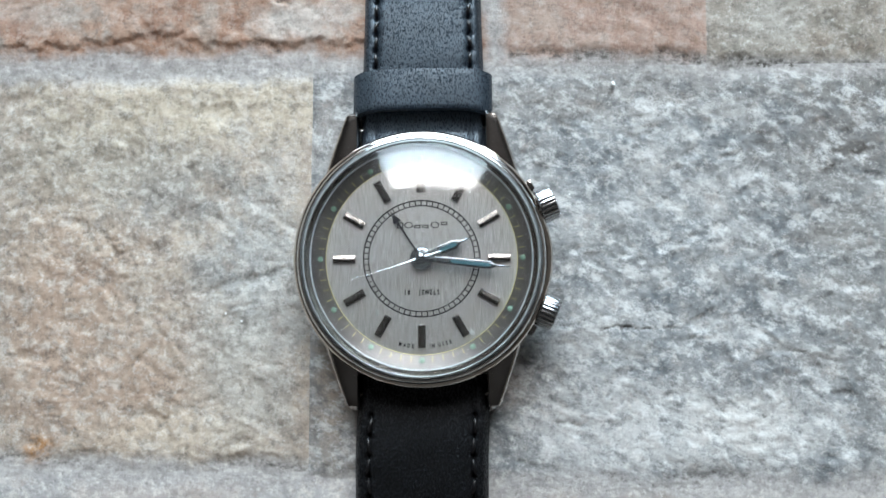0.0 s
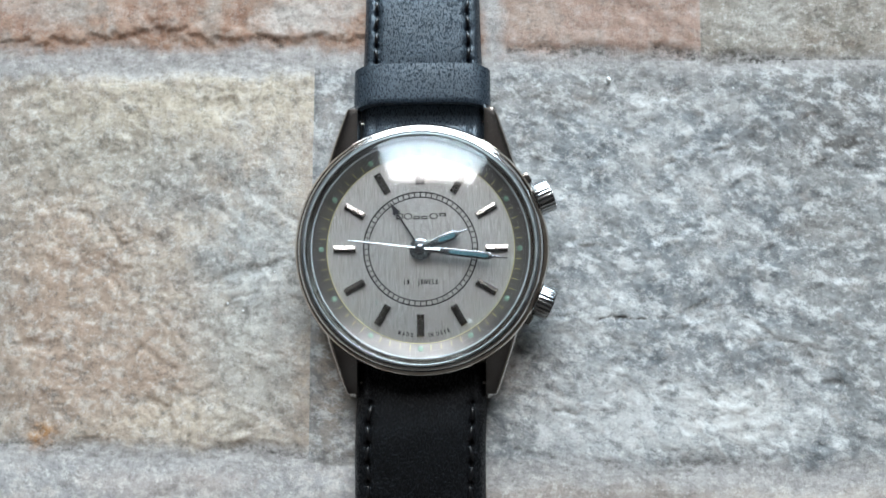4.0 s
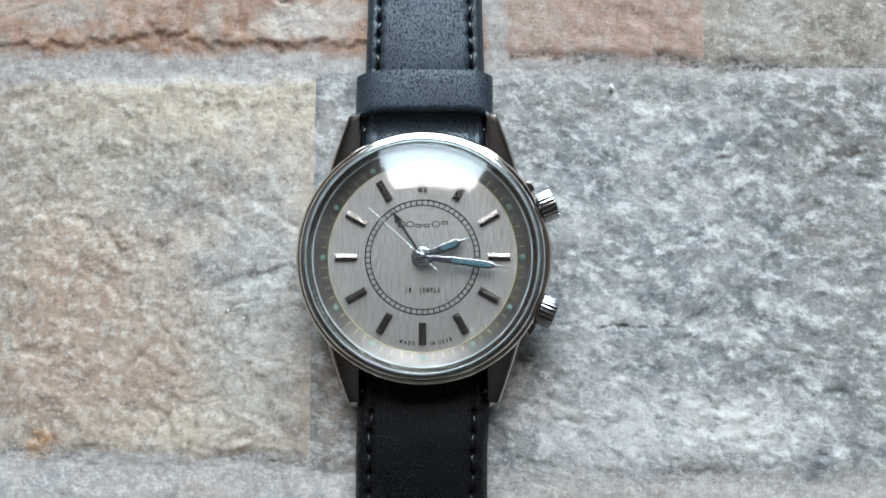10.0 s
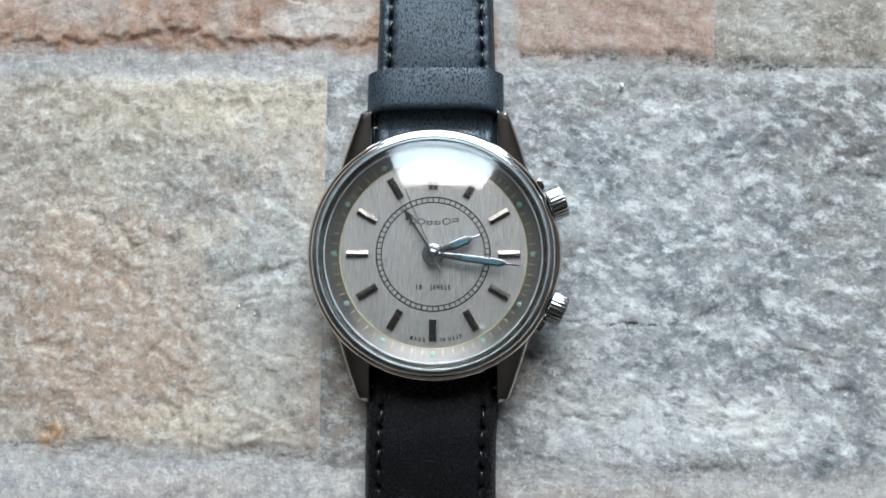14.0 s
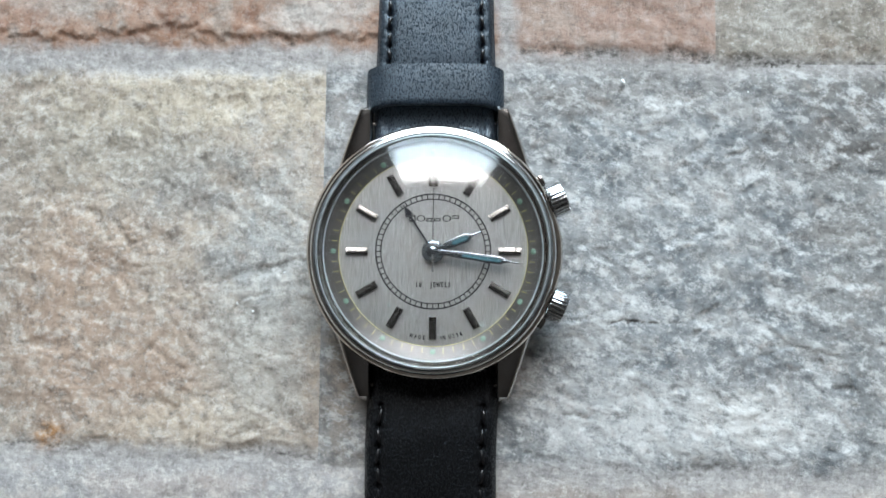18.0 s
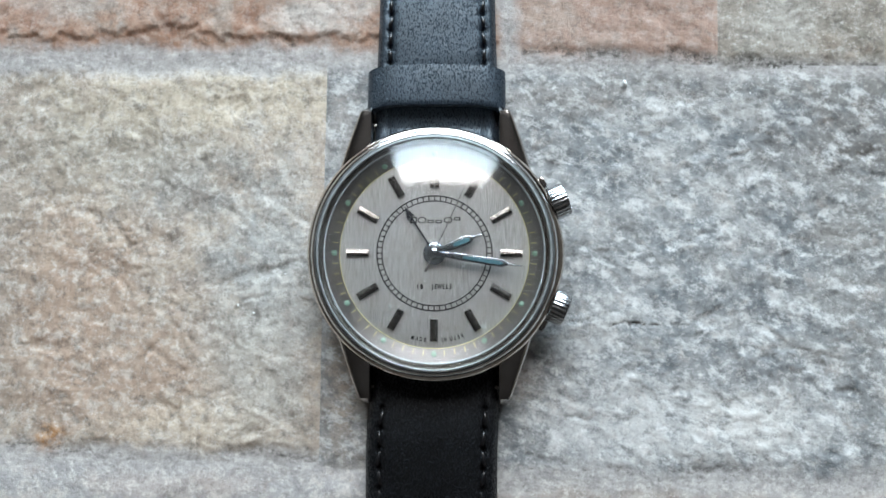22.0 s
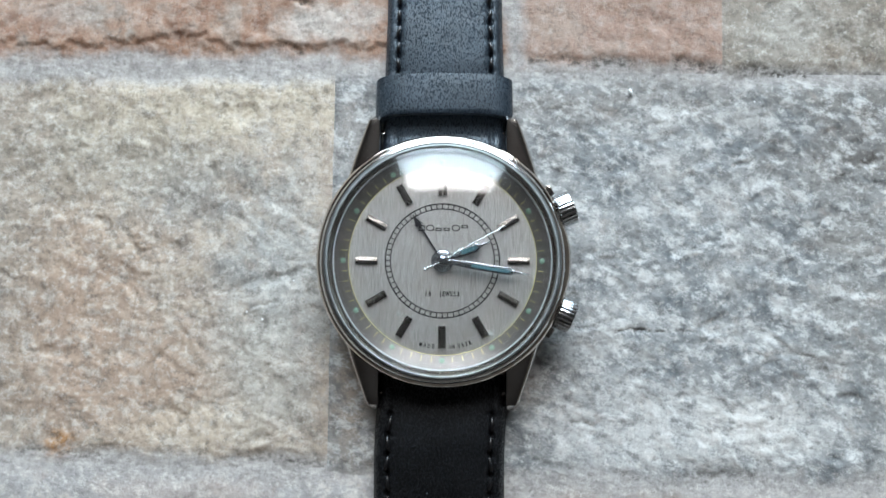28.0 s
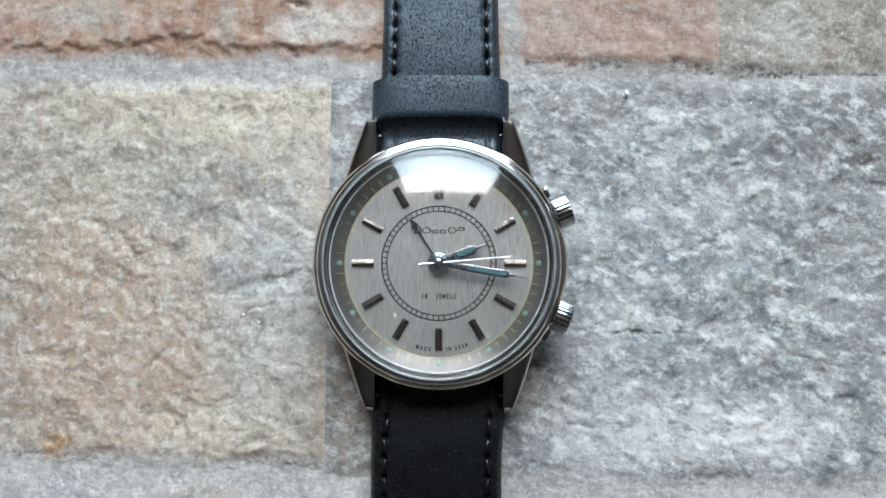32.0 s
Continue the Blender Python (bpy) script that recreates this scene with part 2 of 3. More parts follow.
SWEEP = metal("sweep_steel", (0.80, 0.80, 0.80), 0.20, 0.05)
INK = paint("black_print", (0.004, 0.004, 0.005), 0.9)
MARKER = metal("rhodium_marker", (0.46, 0.445, 0.43), 0.13, 0.03)
LUME = paint("teal_lume", (0.013, 0.056, 0.068), 0.75)
DOT = paint("pale_green_lume", (0.085, 0.145, 0.105), 0.7)
YELLOW = paint("yellow_print", (0.35, 0.30, 0.11), 0.5)
THREAD = paint("black_thread", (0.005, 0.005, 0.006), 0.30, 0.3)
BLACKHAND = paint("black_lacquer", (0.008, 0.008, 0.010), 0.3)


def dial_material():
    m = Nodes("brushed_silver_dial")
    brush = m.noise(m.own_mm, 1.0, 4, 0.6, 0.0, (9.0, 0.45, 1.0))
    soft = m.noise(m.own_mm, 0.25, 3)
    col = m.mix(m.span(brush, 0.3, 0.7), (0.372, 0.357, 0.340), (0.228, 0.219, 0.209))
    col = m.mix(m.span(soft, 0.4, 0.7, 0.0, 0.25), col, (0.30, 0.265, 0.235))
    spots = m.cells(m.own_mm, 0.55)
    col = m.mix(m.span(spots, 0.10, 0.04, 0.0, 0.35), col, (0.8, 0.8, 0.78))
    return m.done(Base_Color=col, Metallic=0.85, Roughness=m.span(brush, 0.3, 0.7, 0.36, 0.50), Normal=m.bump(brush, 0.22, 0.03))


def ring_material():
    """Turned metal: fine circles round the dial spread its shine into radial streaks."""
    m = Nodes("smoked_chapter_ring")
    k = m.noise(m.own_mm, 0.5, 4)
    col = m.mix(m.span(k, 0.35, 0.7), (0.080, 0.074, 0.070), (0.096, 0.089, 0.084))
    way = m.add("ShaderNodeTangent")
    way.direction_type, way.axis = "RADIAL", "Z"
    return m.done(Base_Color=col, Metallic=0.75, Roughness=0.38, Anisotropic=0.5, Anisotropic_Rotation=0.25, Tangent=way.outputs[0], Normal=m.bump(m.noise(m.own_mm, 4.0, 3), 0.04, 0.02))


def rim_material():
    m = Nodes("scratched_crystal_rim")
    k = m.noise(m.own_mm, 0.9, 5)
    nick = m.noise(m.own_mm, 2.6, 3, 0.6, 0.2, (1.0, 1.0, 0.3))
    col = m.mix(m.span(k, 0.35, 0.7), (0.21, 0.225, 0.225), (0.29, 0.305, 0.305))
    col = m.mix(m.span(nick, 0.66, 0.71, 0.0, 0.8), col, (0.55, 0.60, 0.62))
    return m.done(Base_Color=col, Metallic=0.15, Roughness=0.30, Normal=m.bump(nick, 0.15, 0.03))


def crystal_material():
    m = Nodes("acrylic_crystal")
    k = m.noise(m.own_mm, 2.6, 4, 0.6, 0.4, (1.0, 5.0, 1.0))
    return m.done(Base_Color=(1.0, 1.0, 1.0), Transmission_Weight=1.0, IOR=1.06, Roughness=0.0,
                  Coat_Weight=0.92, Coat_IOR=1.49, Coat_Roughness=m.span(k, 0.60, 0.78, 0.105, 0.22))


def leather_material(name, rough, sheen, deep, tint, shine, low=0.49, high=0.585, cell=(6.8, 2.3, 5.0)):
    m = Nodes(name)
    worm = m.noise(m.own_mm, 1.0, 2, 0.5, 0.35, cell)
    pore = m.span(worm, low, high)
    broad = m.noise(m.own_mm, 0.16, 4)
    crease = m.noise(m.own_mm, 0.5, 4, 0.6, 1.0, (0.6, 1.4, 1.0))
    col = m.mix(m.span(broad, 0.35, 0.7), tint, tuple(1.6 * c for c in tint))
    n1 = m.bump(pore, min(1.0, deep), -0.05 * max(1.0, deep))
    n2 = m.bump(crease, 0.14, 0.10, n1)
    base = m.span(broad, 0.3, 0.7, rough, rough + 0.03)
    return m.done(Base_Color=col, Roughness=m.num("ADD", base, m.num("MULTIPLY", pore, 0.18)), Normal=n2,
                  Specular_IOR_Level=m.span(worm, low, high, sheen, 0.3 * sheen), Specular_Tint=shine)


DIAL, RING, CRYSTAL, RIM = dial_material(), ring_material(), crystal_material(), rim_material()
# Blue sky sheen is tinted into this leather's base and specular colours.
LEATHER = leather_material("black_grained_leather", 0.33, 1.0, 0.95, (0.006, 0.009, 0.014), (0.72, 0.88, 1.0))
# Same leather darkened: the lower piece's shade is put into the colour.
SHADED_LEATHER = leather_material("black_leather_shaded", 0.34, 0.62, 1.2, (0.003, 0.003, 0.0035), (0.85, 0.93, 1.0), 0.42, 0.52, (4.4, 2.2, 3.6))


# ---- an unseen room, added to close the place and keep reflections dark ----
def wall_material(name, colour):
    m = Nodes(name)
    k = m.noise(m.world_mm, 0.004, 5)
    col = m.mix(m.span(k, 0.35, 0.7), colour, tuple(0.93 * c for c in colour))
    return m.done(Base_Color=col, Roughness=0.85, Normal=m.bump(m.noise(m.world_mm, 0.25, 4), 0.15, 0.6))


PLASTER = wall_material("plaster", (0.10, 0.085, 0.073))
# Unseen ceiling, toned dark so that it hardly reflects in the crystal.
CEILING = wall_material("ceiling_paint", (0.028, 0.023, 0.020))
FRAME = wall_material("window_paint", (0.74, 0.74, 0.72))


def setting(name, shapes, material, label, m=None):
    return tagged(part(name, solid(name, *joined(*shapes), material), None, label, m), kind="structure")


M = 1000.0
WX, WY0, WY1, WZ = 1.9 * M, -2.3 * M, WIN_Y * M, 2.55 * M
wx, wh, wl, wt, th = WIN_X * M, WIN_HALF * M, WIN_LOW * M, WIN_TOP * M, 160.0
setting("wall_west", [block(-WX - th, -WX, WY0, WY1, -40, WZ)], PLASTER, "plain brown plastered wall")
setting("wall_east", [block(WX, WX + th, WY0, WY1, -40, WZ)], PLASTER, "plain brown plastered wall")
setting("wall_south", [block(-WX - th, WX + th, WY0 - th, WY0, -40, WZ)], PLASTER, "plain brown plastered wall")
setting("wall_north", [block(-WX - th, wx - wh, WY1, WY1 + th, -40, WZ), block(wx + wh, WX + th, WY1, WY1 + th, -40, WZ),
                       block(wx - wh, wx + wh, WY1, WY1 + th, -40, wl), block(wx - wh, wx + wh, WY1, WY1 + th, wt, WZ)], PLASTER,
        "plastered wall with one wide window opening")
setting("ceiling", [block(-WX - th, WX + th, WY0 - th, WY1 + th, WZ, WZ + 60)], CEILING, "plain matt dark brown ceiling, added unseen to keep reflections dark")
window = tagged(part("window_1", None, None, "wide white-framed window with a transom, letting daylight in", pose(WIN_X, WIN_Y, 0)), kind="structure")
for x0, x1, z0, z1 in ((-wh, -wh + 28, wl, wt), (wh - 28, wh, wl, wt), (-wh + 28, wh - 28, wl, wl + 28), (-wh + 28, wh - 28, wt - 28, wt), (-wh + 28, wh - 28, WIN_MID * M - 12, WIN_MID * M + 12)):
    part("window_frame", solid("window_frame", *block(x0, x1, 100, 150, z0, z1, 4), FRAME), window)


# ---- the stone surface ----
def lattice(x, y, seed):
    """Smooth value noise, -1 to 1, on arrays."""
    table = np.random.RandomState(seed).rand(256, 256) * 2 - 1
    xi, yi = np.floor(x).astype(int), np.floor(y).astype(int)
    u, v = x - xi, y - yi
    u, v = u * u * u * (u * (6 * u - 15) + 10), v * v * v * (v * (6 * v - 15) + 10)
    a, b = table[xi % 256, yi % 256], table[(xi + 1) % 256, yi % 256]
    c, d = table[xi % 256, (yi + 1) % 256], table[(xi + 1) % 256, (yi + 1) % 256]
    return (a * (1 - u) + b * u) * (1 - v) + (c * (1 - u) + d * u) * v


def rough(x, y, seed, size, octaves=4, fade=0.5):
    """Several octaves of lattice(); size: the broadest bumps, in millimetres."""
    out, amp, s = 0.0 * x, 1.0, 1.0 / size
    for k in range(octaves):
        c, w = math.cos(0.7 * k + 0.3), math.sin(0.7 * k + 0.3)
        out = out + amp * lattice((c * x - w * y) * s + 40, (w * x + c * y) * s + 70, seed + k)
        amp, s = amp * fade, s * 2.03
    return out


def step(a, b, x):
    k = np.clip((x - a) / (b - a), 0, 1)
    return k * k * (3 - 2 * k)


# Cracks, and shadow lines at stone edges painted dark: ends, half width, depth.
CRACKS_AND_SHADE = {
    "grey": [(-16.6, 8, -16.6, 27, 0.5, 0.25), (-16.5, -30, -16.5, -15, 0.45, 0.2), (26.5, -9.9, 33.0, -10.2, 0.16, 0.5), (33, -10.2, 37.5, -10, 0.15, 0.22), (18.5, -9.4, 26.5, -9.9, 0.15, 0.2), (19.6, -23.5, 22.6, -24.2, 0.35, 0.33),
             (44, 15, 46, 16.2, 0.5, 0.33), (58.5, 13, 64.5, 16.4, 0.7, 0.28), (59, -18.6, 62.5, -19.6, 0.6, 0.33),
             (26, -30.9, 29.5, -32, 0.4, 0.39), (36, -30.8, 47, -31.1, 0.8, 0.4), (14, -29, 19, -30.5, 0.5, 0.28)],
    # The first three paint the shadow line along this stone's bottom edge.
    "beige": [(-24, -29.9, -17.5, -30.3, 0.5, 0.42), (-33, -29.6, -27, -29.8, 0.45, 0.3), (-64, -29.3, -52, -29.8, 0.4, 0.4), (-27, -3, -20, -1.2, 0.7, 0.28), (-34.5, -5.5, -28, -2.8, 0.6, 0.19), (-49, 4.5, -46.5, 0.5, 0.6, 0.28),
              (-46.5, 0.5, -44, 1.5, 0.5, 0.22), (-41.5, -15.5, -38, -18, 0.6, 0.22), (-38, -18, -38.6, -24, 0.6, 0.19),
              (-38.6, -24, -41.5, -30, 0.6, 0.25), (-30.5, -29, -26, -29.8, 0.9, 0.33), (-30, -8.2, -25, -6, 0.4, 0.22),
              (-59, 5, -56, 2, 0.6, 0.22), (-43, 11, -40.5, 9.5, 0.5, 0.25), (-35.5, -27.5, -35.2, -30.5, 0.5, 0.28)],
}


def stone_mesh(name, rect, material, seed, relief, cell=0.36, cracks_and_shade=(), ledge=None, level=0.2, joints=(1.3, 1.3, 1.3, 1.3), round_off=3.0, bed=-0.10):
    """A split stone, its edges sunk in mortar that is smeared flush over them. joints: half widths on its west, east, south and north."""
    x0, x1, y0, y1 = rect
    nx, ny = int((x1 - x0) / cell) + 1, int((y1 - y0) / cell) + 1
    gx, gy = np.meshgrid(np.linspace(x0, x1, nx), np.linspace(y0, y1, ny), indexing="xy")
    sides = [gx - x0, x1 - gx, gy - y0, y1 - gy]
    wave = 0.75 * rough(gx, gy, seed + 50, 7.0, 4, 0.55)
    edge = np.minimum.reduce([d - j + wave * min(1.0, 0.25 + 0.6 * j) for d, j in zip(sides, joints)])
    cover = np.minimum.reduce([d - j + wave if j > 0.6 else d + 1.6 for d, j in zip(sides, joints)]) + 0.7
    wx, wy = gx + 1.2 * rough(gx, gy, seed + 60, 6.0, 2), gy + 1.2 * rough(gx, gy, seed + 70, 6.0, 2)
    broad, mid, fine = rough(wx, wy, seed, 24.0, 2), rough(wx, wy, seed + 10, 7.0, 3), rough(wx, wy, seed + 20, 2.2, 3, 0.6)
    z = level + relief * (0.36 * broad + 0.10 * mid + 0.10 * fine - 0.24 * np.maximum(0, rough(wx, wy, seed + 30, 3.4, 3) - 0.35))
    soil_and_shade = 0.0 * gx
    for ax, ay, bx, by, half, deep in cracks_and_shade:
        ex, ey = bx - ax, by - ay
        jx, jy = gx + 0.45 * rough(gx, gy, seed + 80, 2.5, 4, 0.65), gy + 0.4 * rough(gx, gy, seed + 81, 2.5, 4, 0.65)
        k = np.clip(((jx - ax) * ex + (jy - ay) * ey) / (ex * ex + ey * ey), 0, 1)
        far = np.hypot(jx - ax - k * ex, jy - ay - k * ey)
        soil_and_shade = np.maximum(soil_and_shade, (1 - step(0.2 * half, 1.0 * half, far)) * min(1.0, 2.0 * deep))
        z = z - 0.6 * deep * (1 - step(0.25 * half, 1.3 * half, far)) * (0.55 + 0.45 * np.sin(math.pi * np.clip(k, 0.1, 0.9)))
    if ledge:
        line = ledge[0] + ledge[1] * (0.8 * rough(gx, 0.25 * gy, seed + 90, 15.0, 5, 0.62) + 0.45 * rough(gx, gy, seed + 92, 1.3, 3, 0.7))
        z = z - ledge[2] * (1 - step(-0.5, 0.35, gy - line)) - 0.4 * ledge[2] * (1 - step(-0.4, 0.2, gy - line + 2.2 + rough(gx, 0 * gx, seed + 95, 6.0, 3)))
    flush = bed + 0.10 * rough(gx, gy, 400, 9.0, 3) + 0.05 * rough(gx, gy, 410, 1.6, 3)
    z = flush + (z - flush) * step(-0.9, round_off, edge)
    top = np.stack([gx, gy, z], -1).reshape(-1, 3)
    rim = np.concatenate([np.arange(nx), nx * np.arange(1, ny) + nx - 1, nx * (ny - 1) + np.arange(nx - 2, -1, -1), nx * np.arange(ny - 2, 0, -1)])
    skirt = top[rim].copy()
    skirt[:, 2] = -4.0
    i = (np.arange(ny - 1)[:, None] * nx + np.arange(nx - 1)[None]).ravel()
    quads = np.stack([i, i + 1, i + nx + 1, i + nx], 1)
    low = len(top) + np.arange(len(rim))
    walls = np.stack([rim, low, np.roll(low, -1), np.roll(rim, -1)], 1)
    faces = np.concatenate([quads, walls]).tolist() + [low[::-1].tolist()]
    me = bpy.data.meshes.new(name)
    me.from_pydata((np.concatenate([top, skirt]) * MM).tolist(), [], faces)
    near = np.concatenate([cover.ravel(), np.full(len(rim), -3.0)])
    for key, values in (("joint", near), ("crack_and_shade", np.concatenate([soil_and_shade.ravel(), np.zeros(len(rim))]))):
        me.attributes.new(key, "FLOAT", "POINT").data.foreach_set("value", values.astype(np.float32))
    me.shade_smooth()
    me.set_sharp_from_angle(angle=radians(62))
    me.materials.append(material)
    return me


BEIGE = stone("beige_quartzite", [(0.10, (0.33, 0.285, 0.25)), (0.40, (0.54, 0.465, 0.40)), (0.62, (0.64, 0.555, 0.465)), (0.90, (0.50, 0.475, 0.455))],
              [(-58, -8, 12, 20, (0.52, 0.36, 0.265), 0.75), (-44, -20, 14, 12, (0.53, 0.385, 0.295), 0.7), (-25, -4, 11, 22, (0.47, 0.495, 0.50), 0.85),
               (-40, 12, 12, 8, (0.36, 0.37, 0.36), 0.5), (-46, 1, 5, 5, (0.44, 0.31, 0.23), 0.5), (-54, 17, 22, 10, (0.47, 0.435, 0.37), 0.7), (-52, -14, 22, 14, (0.54, 0.41, 0.33), 0.45), (-34, 23.5, 30, 7, (0.76, 0.68, 0.55), 0.85), (-37, -26, 14, 5, (0.70, 0.61, 0.50), 0.6), (-30, -1.5, 7, 2.2, (0.24, 0.245, 0.25), 0.6),
               # The last tint paints lens falloff into the stone's outer end.
               (-57.4, -29.2, 2.6, 2.8, (0.56, 0.24, 0.03), 1.0), (-27, -17, 9, 12, (0.60, 0.57, 0.51), 0.5), (-38, 9, 9, 5, (0.30, 0.30, 0.30), 0.45), (-52, 0, 3, 3, (0.30, 0.22, 0.17), 0.5), (-68, 6, 12, 34, (0.40, 0.35, 0.30), 0.6)], white=0.34, dark=0.44, flecks=0.36, rust=0.26)
GREY = stone("blue_grey_granite", [(0.08, (0.19, 0.215, 0.24)), (0.38, (0.32, 0.347, 0.37)), (0.62, (0.44, 0.462, 0.478)), (0.92, (0.63, 0.648, 0.655))],
             [(30, -24, 16, 8, (0.72, 0.735, 0.74), 0.75), (48, -24, 10, 7, (0.74, 0.745, 0.74), 0.75), (26, 4, 8, 6, (0.56, 0.575, 0.58), 0.4),
              # The tall tint at (66, 4) paints lens falloff into the outer end.
              (55, 14, 14, 10, (0.32, 0.325, 0.33), 0.5), (20, 24, 30, 3.5, (0.42, 0.40, 0.385), 0.5), (60, 4, 6, 3, (0.47, 0.42, 0.38), 0.4), (48, -17, 13, 3.5, (0.25, 0.26, 0.275), 0.55), (62, 20, 10, 6, (0.27, 0.28, 0.29), 0.5), (17, 16, 6, 6, (0.28, 0.29, 0.30), 0.45), (27, -1, 10, 2.5, (0.26, 0.275, 0.29), 0.45), (33, 14, 5, 3, (0.66, 0.67, 0.67), 0.5), (-13.5, -16, 5, 22, (0.43, 0.375, 0.325), 0.95), (-14, 20, 5, 10, (0.37, 0.36, 0.355), 0.85), (12, -17, 5, 6, (0.46, 0.405, 0.35), 0.5), (66, 4, 14, 34, (0.29, 0.295, 0.295), 0.65), (30, 26, 22, 3, (0.38, 0.375, 0.37), 0.5), (60, 26, 15, 5, (0.25, 0.24, 0.225), 0.7), (64, 19, 12, 8, (0.24, 0.237, 0.235), 0.6)],
             white=0.58, dark=0.52, streak=(0.9, 1.15, 1.0), tilt=20, size=1.3, flecks=0.36, pale_tint=(0.83, 0.86, 0.88), deep_tint=(0.10, 0.118, 0.138), rust=0.24)
RED = stone("red_sandstone", [(0.10, (0.36, 0.20, 0.14)), (0.42, (0.48, 0.30, 0.22)), (0.66, (0.52, 0.36, 0.28)), (0.90, (0.44, 0.36, 0.31))],
            [(-19, 36.5, 8, 4, (0.78, 0.75, 0.72), 0.75), (-13, 38, 4, 3, (0.74, 0.71, 0.69), 0.5), (-58, 38, 10, 3, (0.56, 0.50, 0.46), 0.6), (-33, 37, 2.0, 6, (0.58, 0.53, 0.48), 0.6),
             (-40, 32, 40, 2, (0.40, 0.23, 0.15), 0.5)], white=0.18, dark=0.32, flecks=0.16)
PINK = stone("pink_sandstone", [(0.10, (0.38, 0.25, 0.19)), (0.50, (0.50, 0.345, 0.285)), (0.90, (0.51, 0.395, 0.34))],
             [(16, 37, 6, 5, (0.50, 0.40, 0.34), 0.5)], white=0.15, dark=0.3, flecks=0.14)
PALE = stone("pale_grey_stone", [(0.10, (0.27, 0.25, 0.213)), (0.50, (0.41, 0.367, 0.32)), (0.90, (0.475, 0.442, 0.40))],
             [(52, 36, 8, 6, (0.60, 0.60, 0.57), 0.5), (58, 33, 3, 2, (0.30, 0.24, 0.18), 0.5)], white=0.25, dark=0.45)
WHITE = stone("whitish_stone", [(0.10, (0.38, 0.38, 0.39)), (0.50, (0.50, 0.50, 0.51)), (0.90, (0.62, 0.58, 0.56))],
              [(-40, -35, 16, 3, (0.60, 0.53, 0.50), 0.5)], white=0.4, dark=0.3)
ROSE = stone("rose_grey_stone", [(0.10, (0.36, 0.33, 0.31)), (0.50, (0.48, 0.43, 0.40)), (0.90, (0.56, 0.53, 0.50))],
             [(56, -36, 12, 3, (0.68, 0.64, 0.60), 0.6)], white=0.25, dark=0.35)
BEIGE_PLAIN = stone("plain_beige_stone", [(0.10, (0.33, 0.285, 0.25)), (0.50, (0.52, 0.45, 0.37)), (0.90, (0.47, 0.45, 0.43))], white=0.28, dark=0.42)
GREY_PLAIN = stone("plain_grey_stone", [(0.10, (0.20, 0.215, 0.23)), (0.50, (0.40, 0.41, 0.415)), (0.90, (0.62, 0.625, 0.62))], white=0.4, dark=0.45)
RED_PLAIN = stone("plain_red_stone", [(0.10, (0.36, 0.20, 0.14)), (0.50, (0.49, 0.32, 0.24)), (0.90, (0.44, 0.36, 0.31))], white=0.18, dark=0.32)
MORTAR = stone("grey_mortar", [(0.10, (0.33, 0.31, 0.29)), (0.50, (0.44, 0.42, 0.40)), (0.90, (0.50, 0.48, 0.46))], white=0.2, dark=0.3)

floor = setting("floor", [block(-WX, WX, WY0, WY1, -40, -3.0)], MORTAR, "floor of tightly laid split-faced stones in grey mortar")
for args in (
    ("stone", (-84.0, -17.0, -31.2, 29.2), BEIGE, 3, 0.95, 0.26, CRACKS_AND_SHADE["beige"], None, 0.24, (1.2, 0.15, 1.3, 1.6), 2.4),
    ("stone", (-17.05, 84.0, -32.9, 29.2), GREY, 11, 0.95, 0.26, CRACKS_AND_SHADE["grey"], None, 0.10, (0.15, 1.2, 1.3, 1.0), 3.2),
    ("stone", (-84.0, 10.3, 29.15, 58.0), RED, 23, 0.9, 0.30, ((-24.0, 40.0, -20.5, 39.0, 0.5, 0.5), (-26.0, 33.5, -22.0, 32.0, 0.7, 0.5)), (33.4, 1.3, 0.34), 0.40, (1.2, 1.3, 1.7, 1.2), 2.6),
    ("stone", (10.25, 41.9, 29.15, 58.0), PINK, 31, 0.55, 0.36, ((13.0, 31.0, 28.5, 30.7, 1.0, 0.45), (35.0, 30.6, 41.5, 30.0, 1.1, 0.5)), None, 0.16, (1.3, 0.2, 0.7, 1.2), 2.4),
    # Its two wide dark lines paint the shadow under the lower edge.
    ("stone", (41.85, 84.0, 28.2, 58.0), PALE, 41, 0.8, 0.36, ((45.0, 29.5, 58.0, 29.0, 1.2, 0.5), (56.0, 29.2, 69.0, 28.6, 1.3, 0.5)), None, 0.20, (0.5, 1.2, 0.65, 1.2), 2.4),
    ("stone", (-84.0, -3.0, -60.0, -31.15), WHITE, 53, 0.7, 0.42, (), None, 0.12, (1.2, 0.8, 1.2, 1.0), 3.4),
    ("stone", (-3.05, 84.0, -60.0, -32.85), ROSE, 67, 0.6, 0.42, (), None, 0.12, (0.8, 1.2, 1.2, 1.2), 3.4),
):
    part(args[0], stone_mesh(*args), floor)
part("mortar", solid("mortar", *block(-85.0, 85.0, -61.0, 59.0, -3.2, -0.6), MORTAR), floor, "grey mortar flush in the joints")


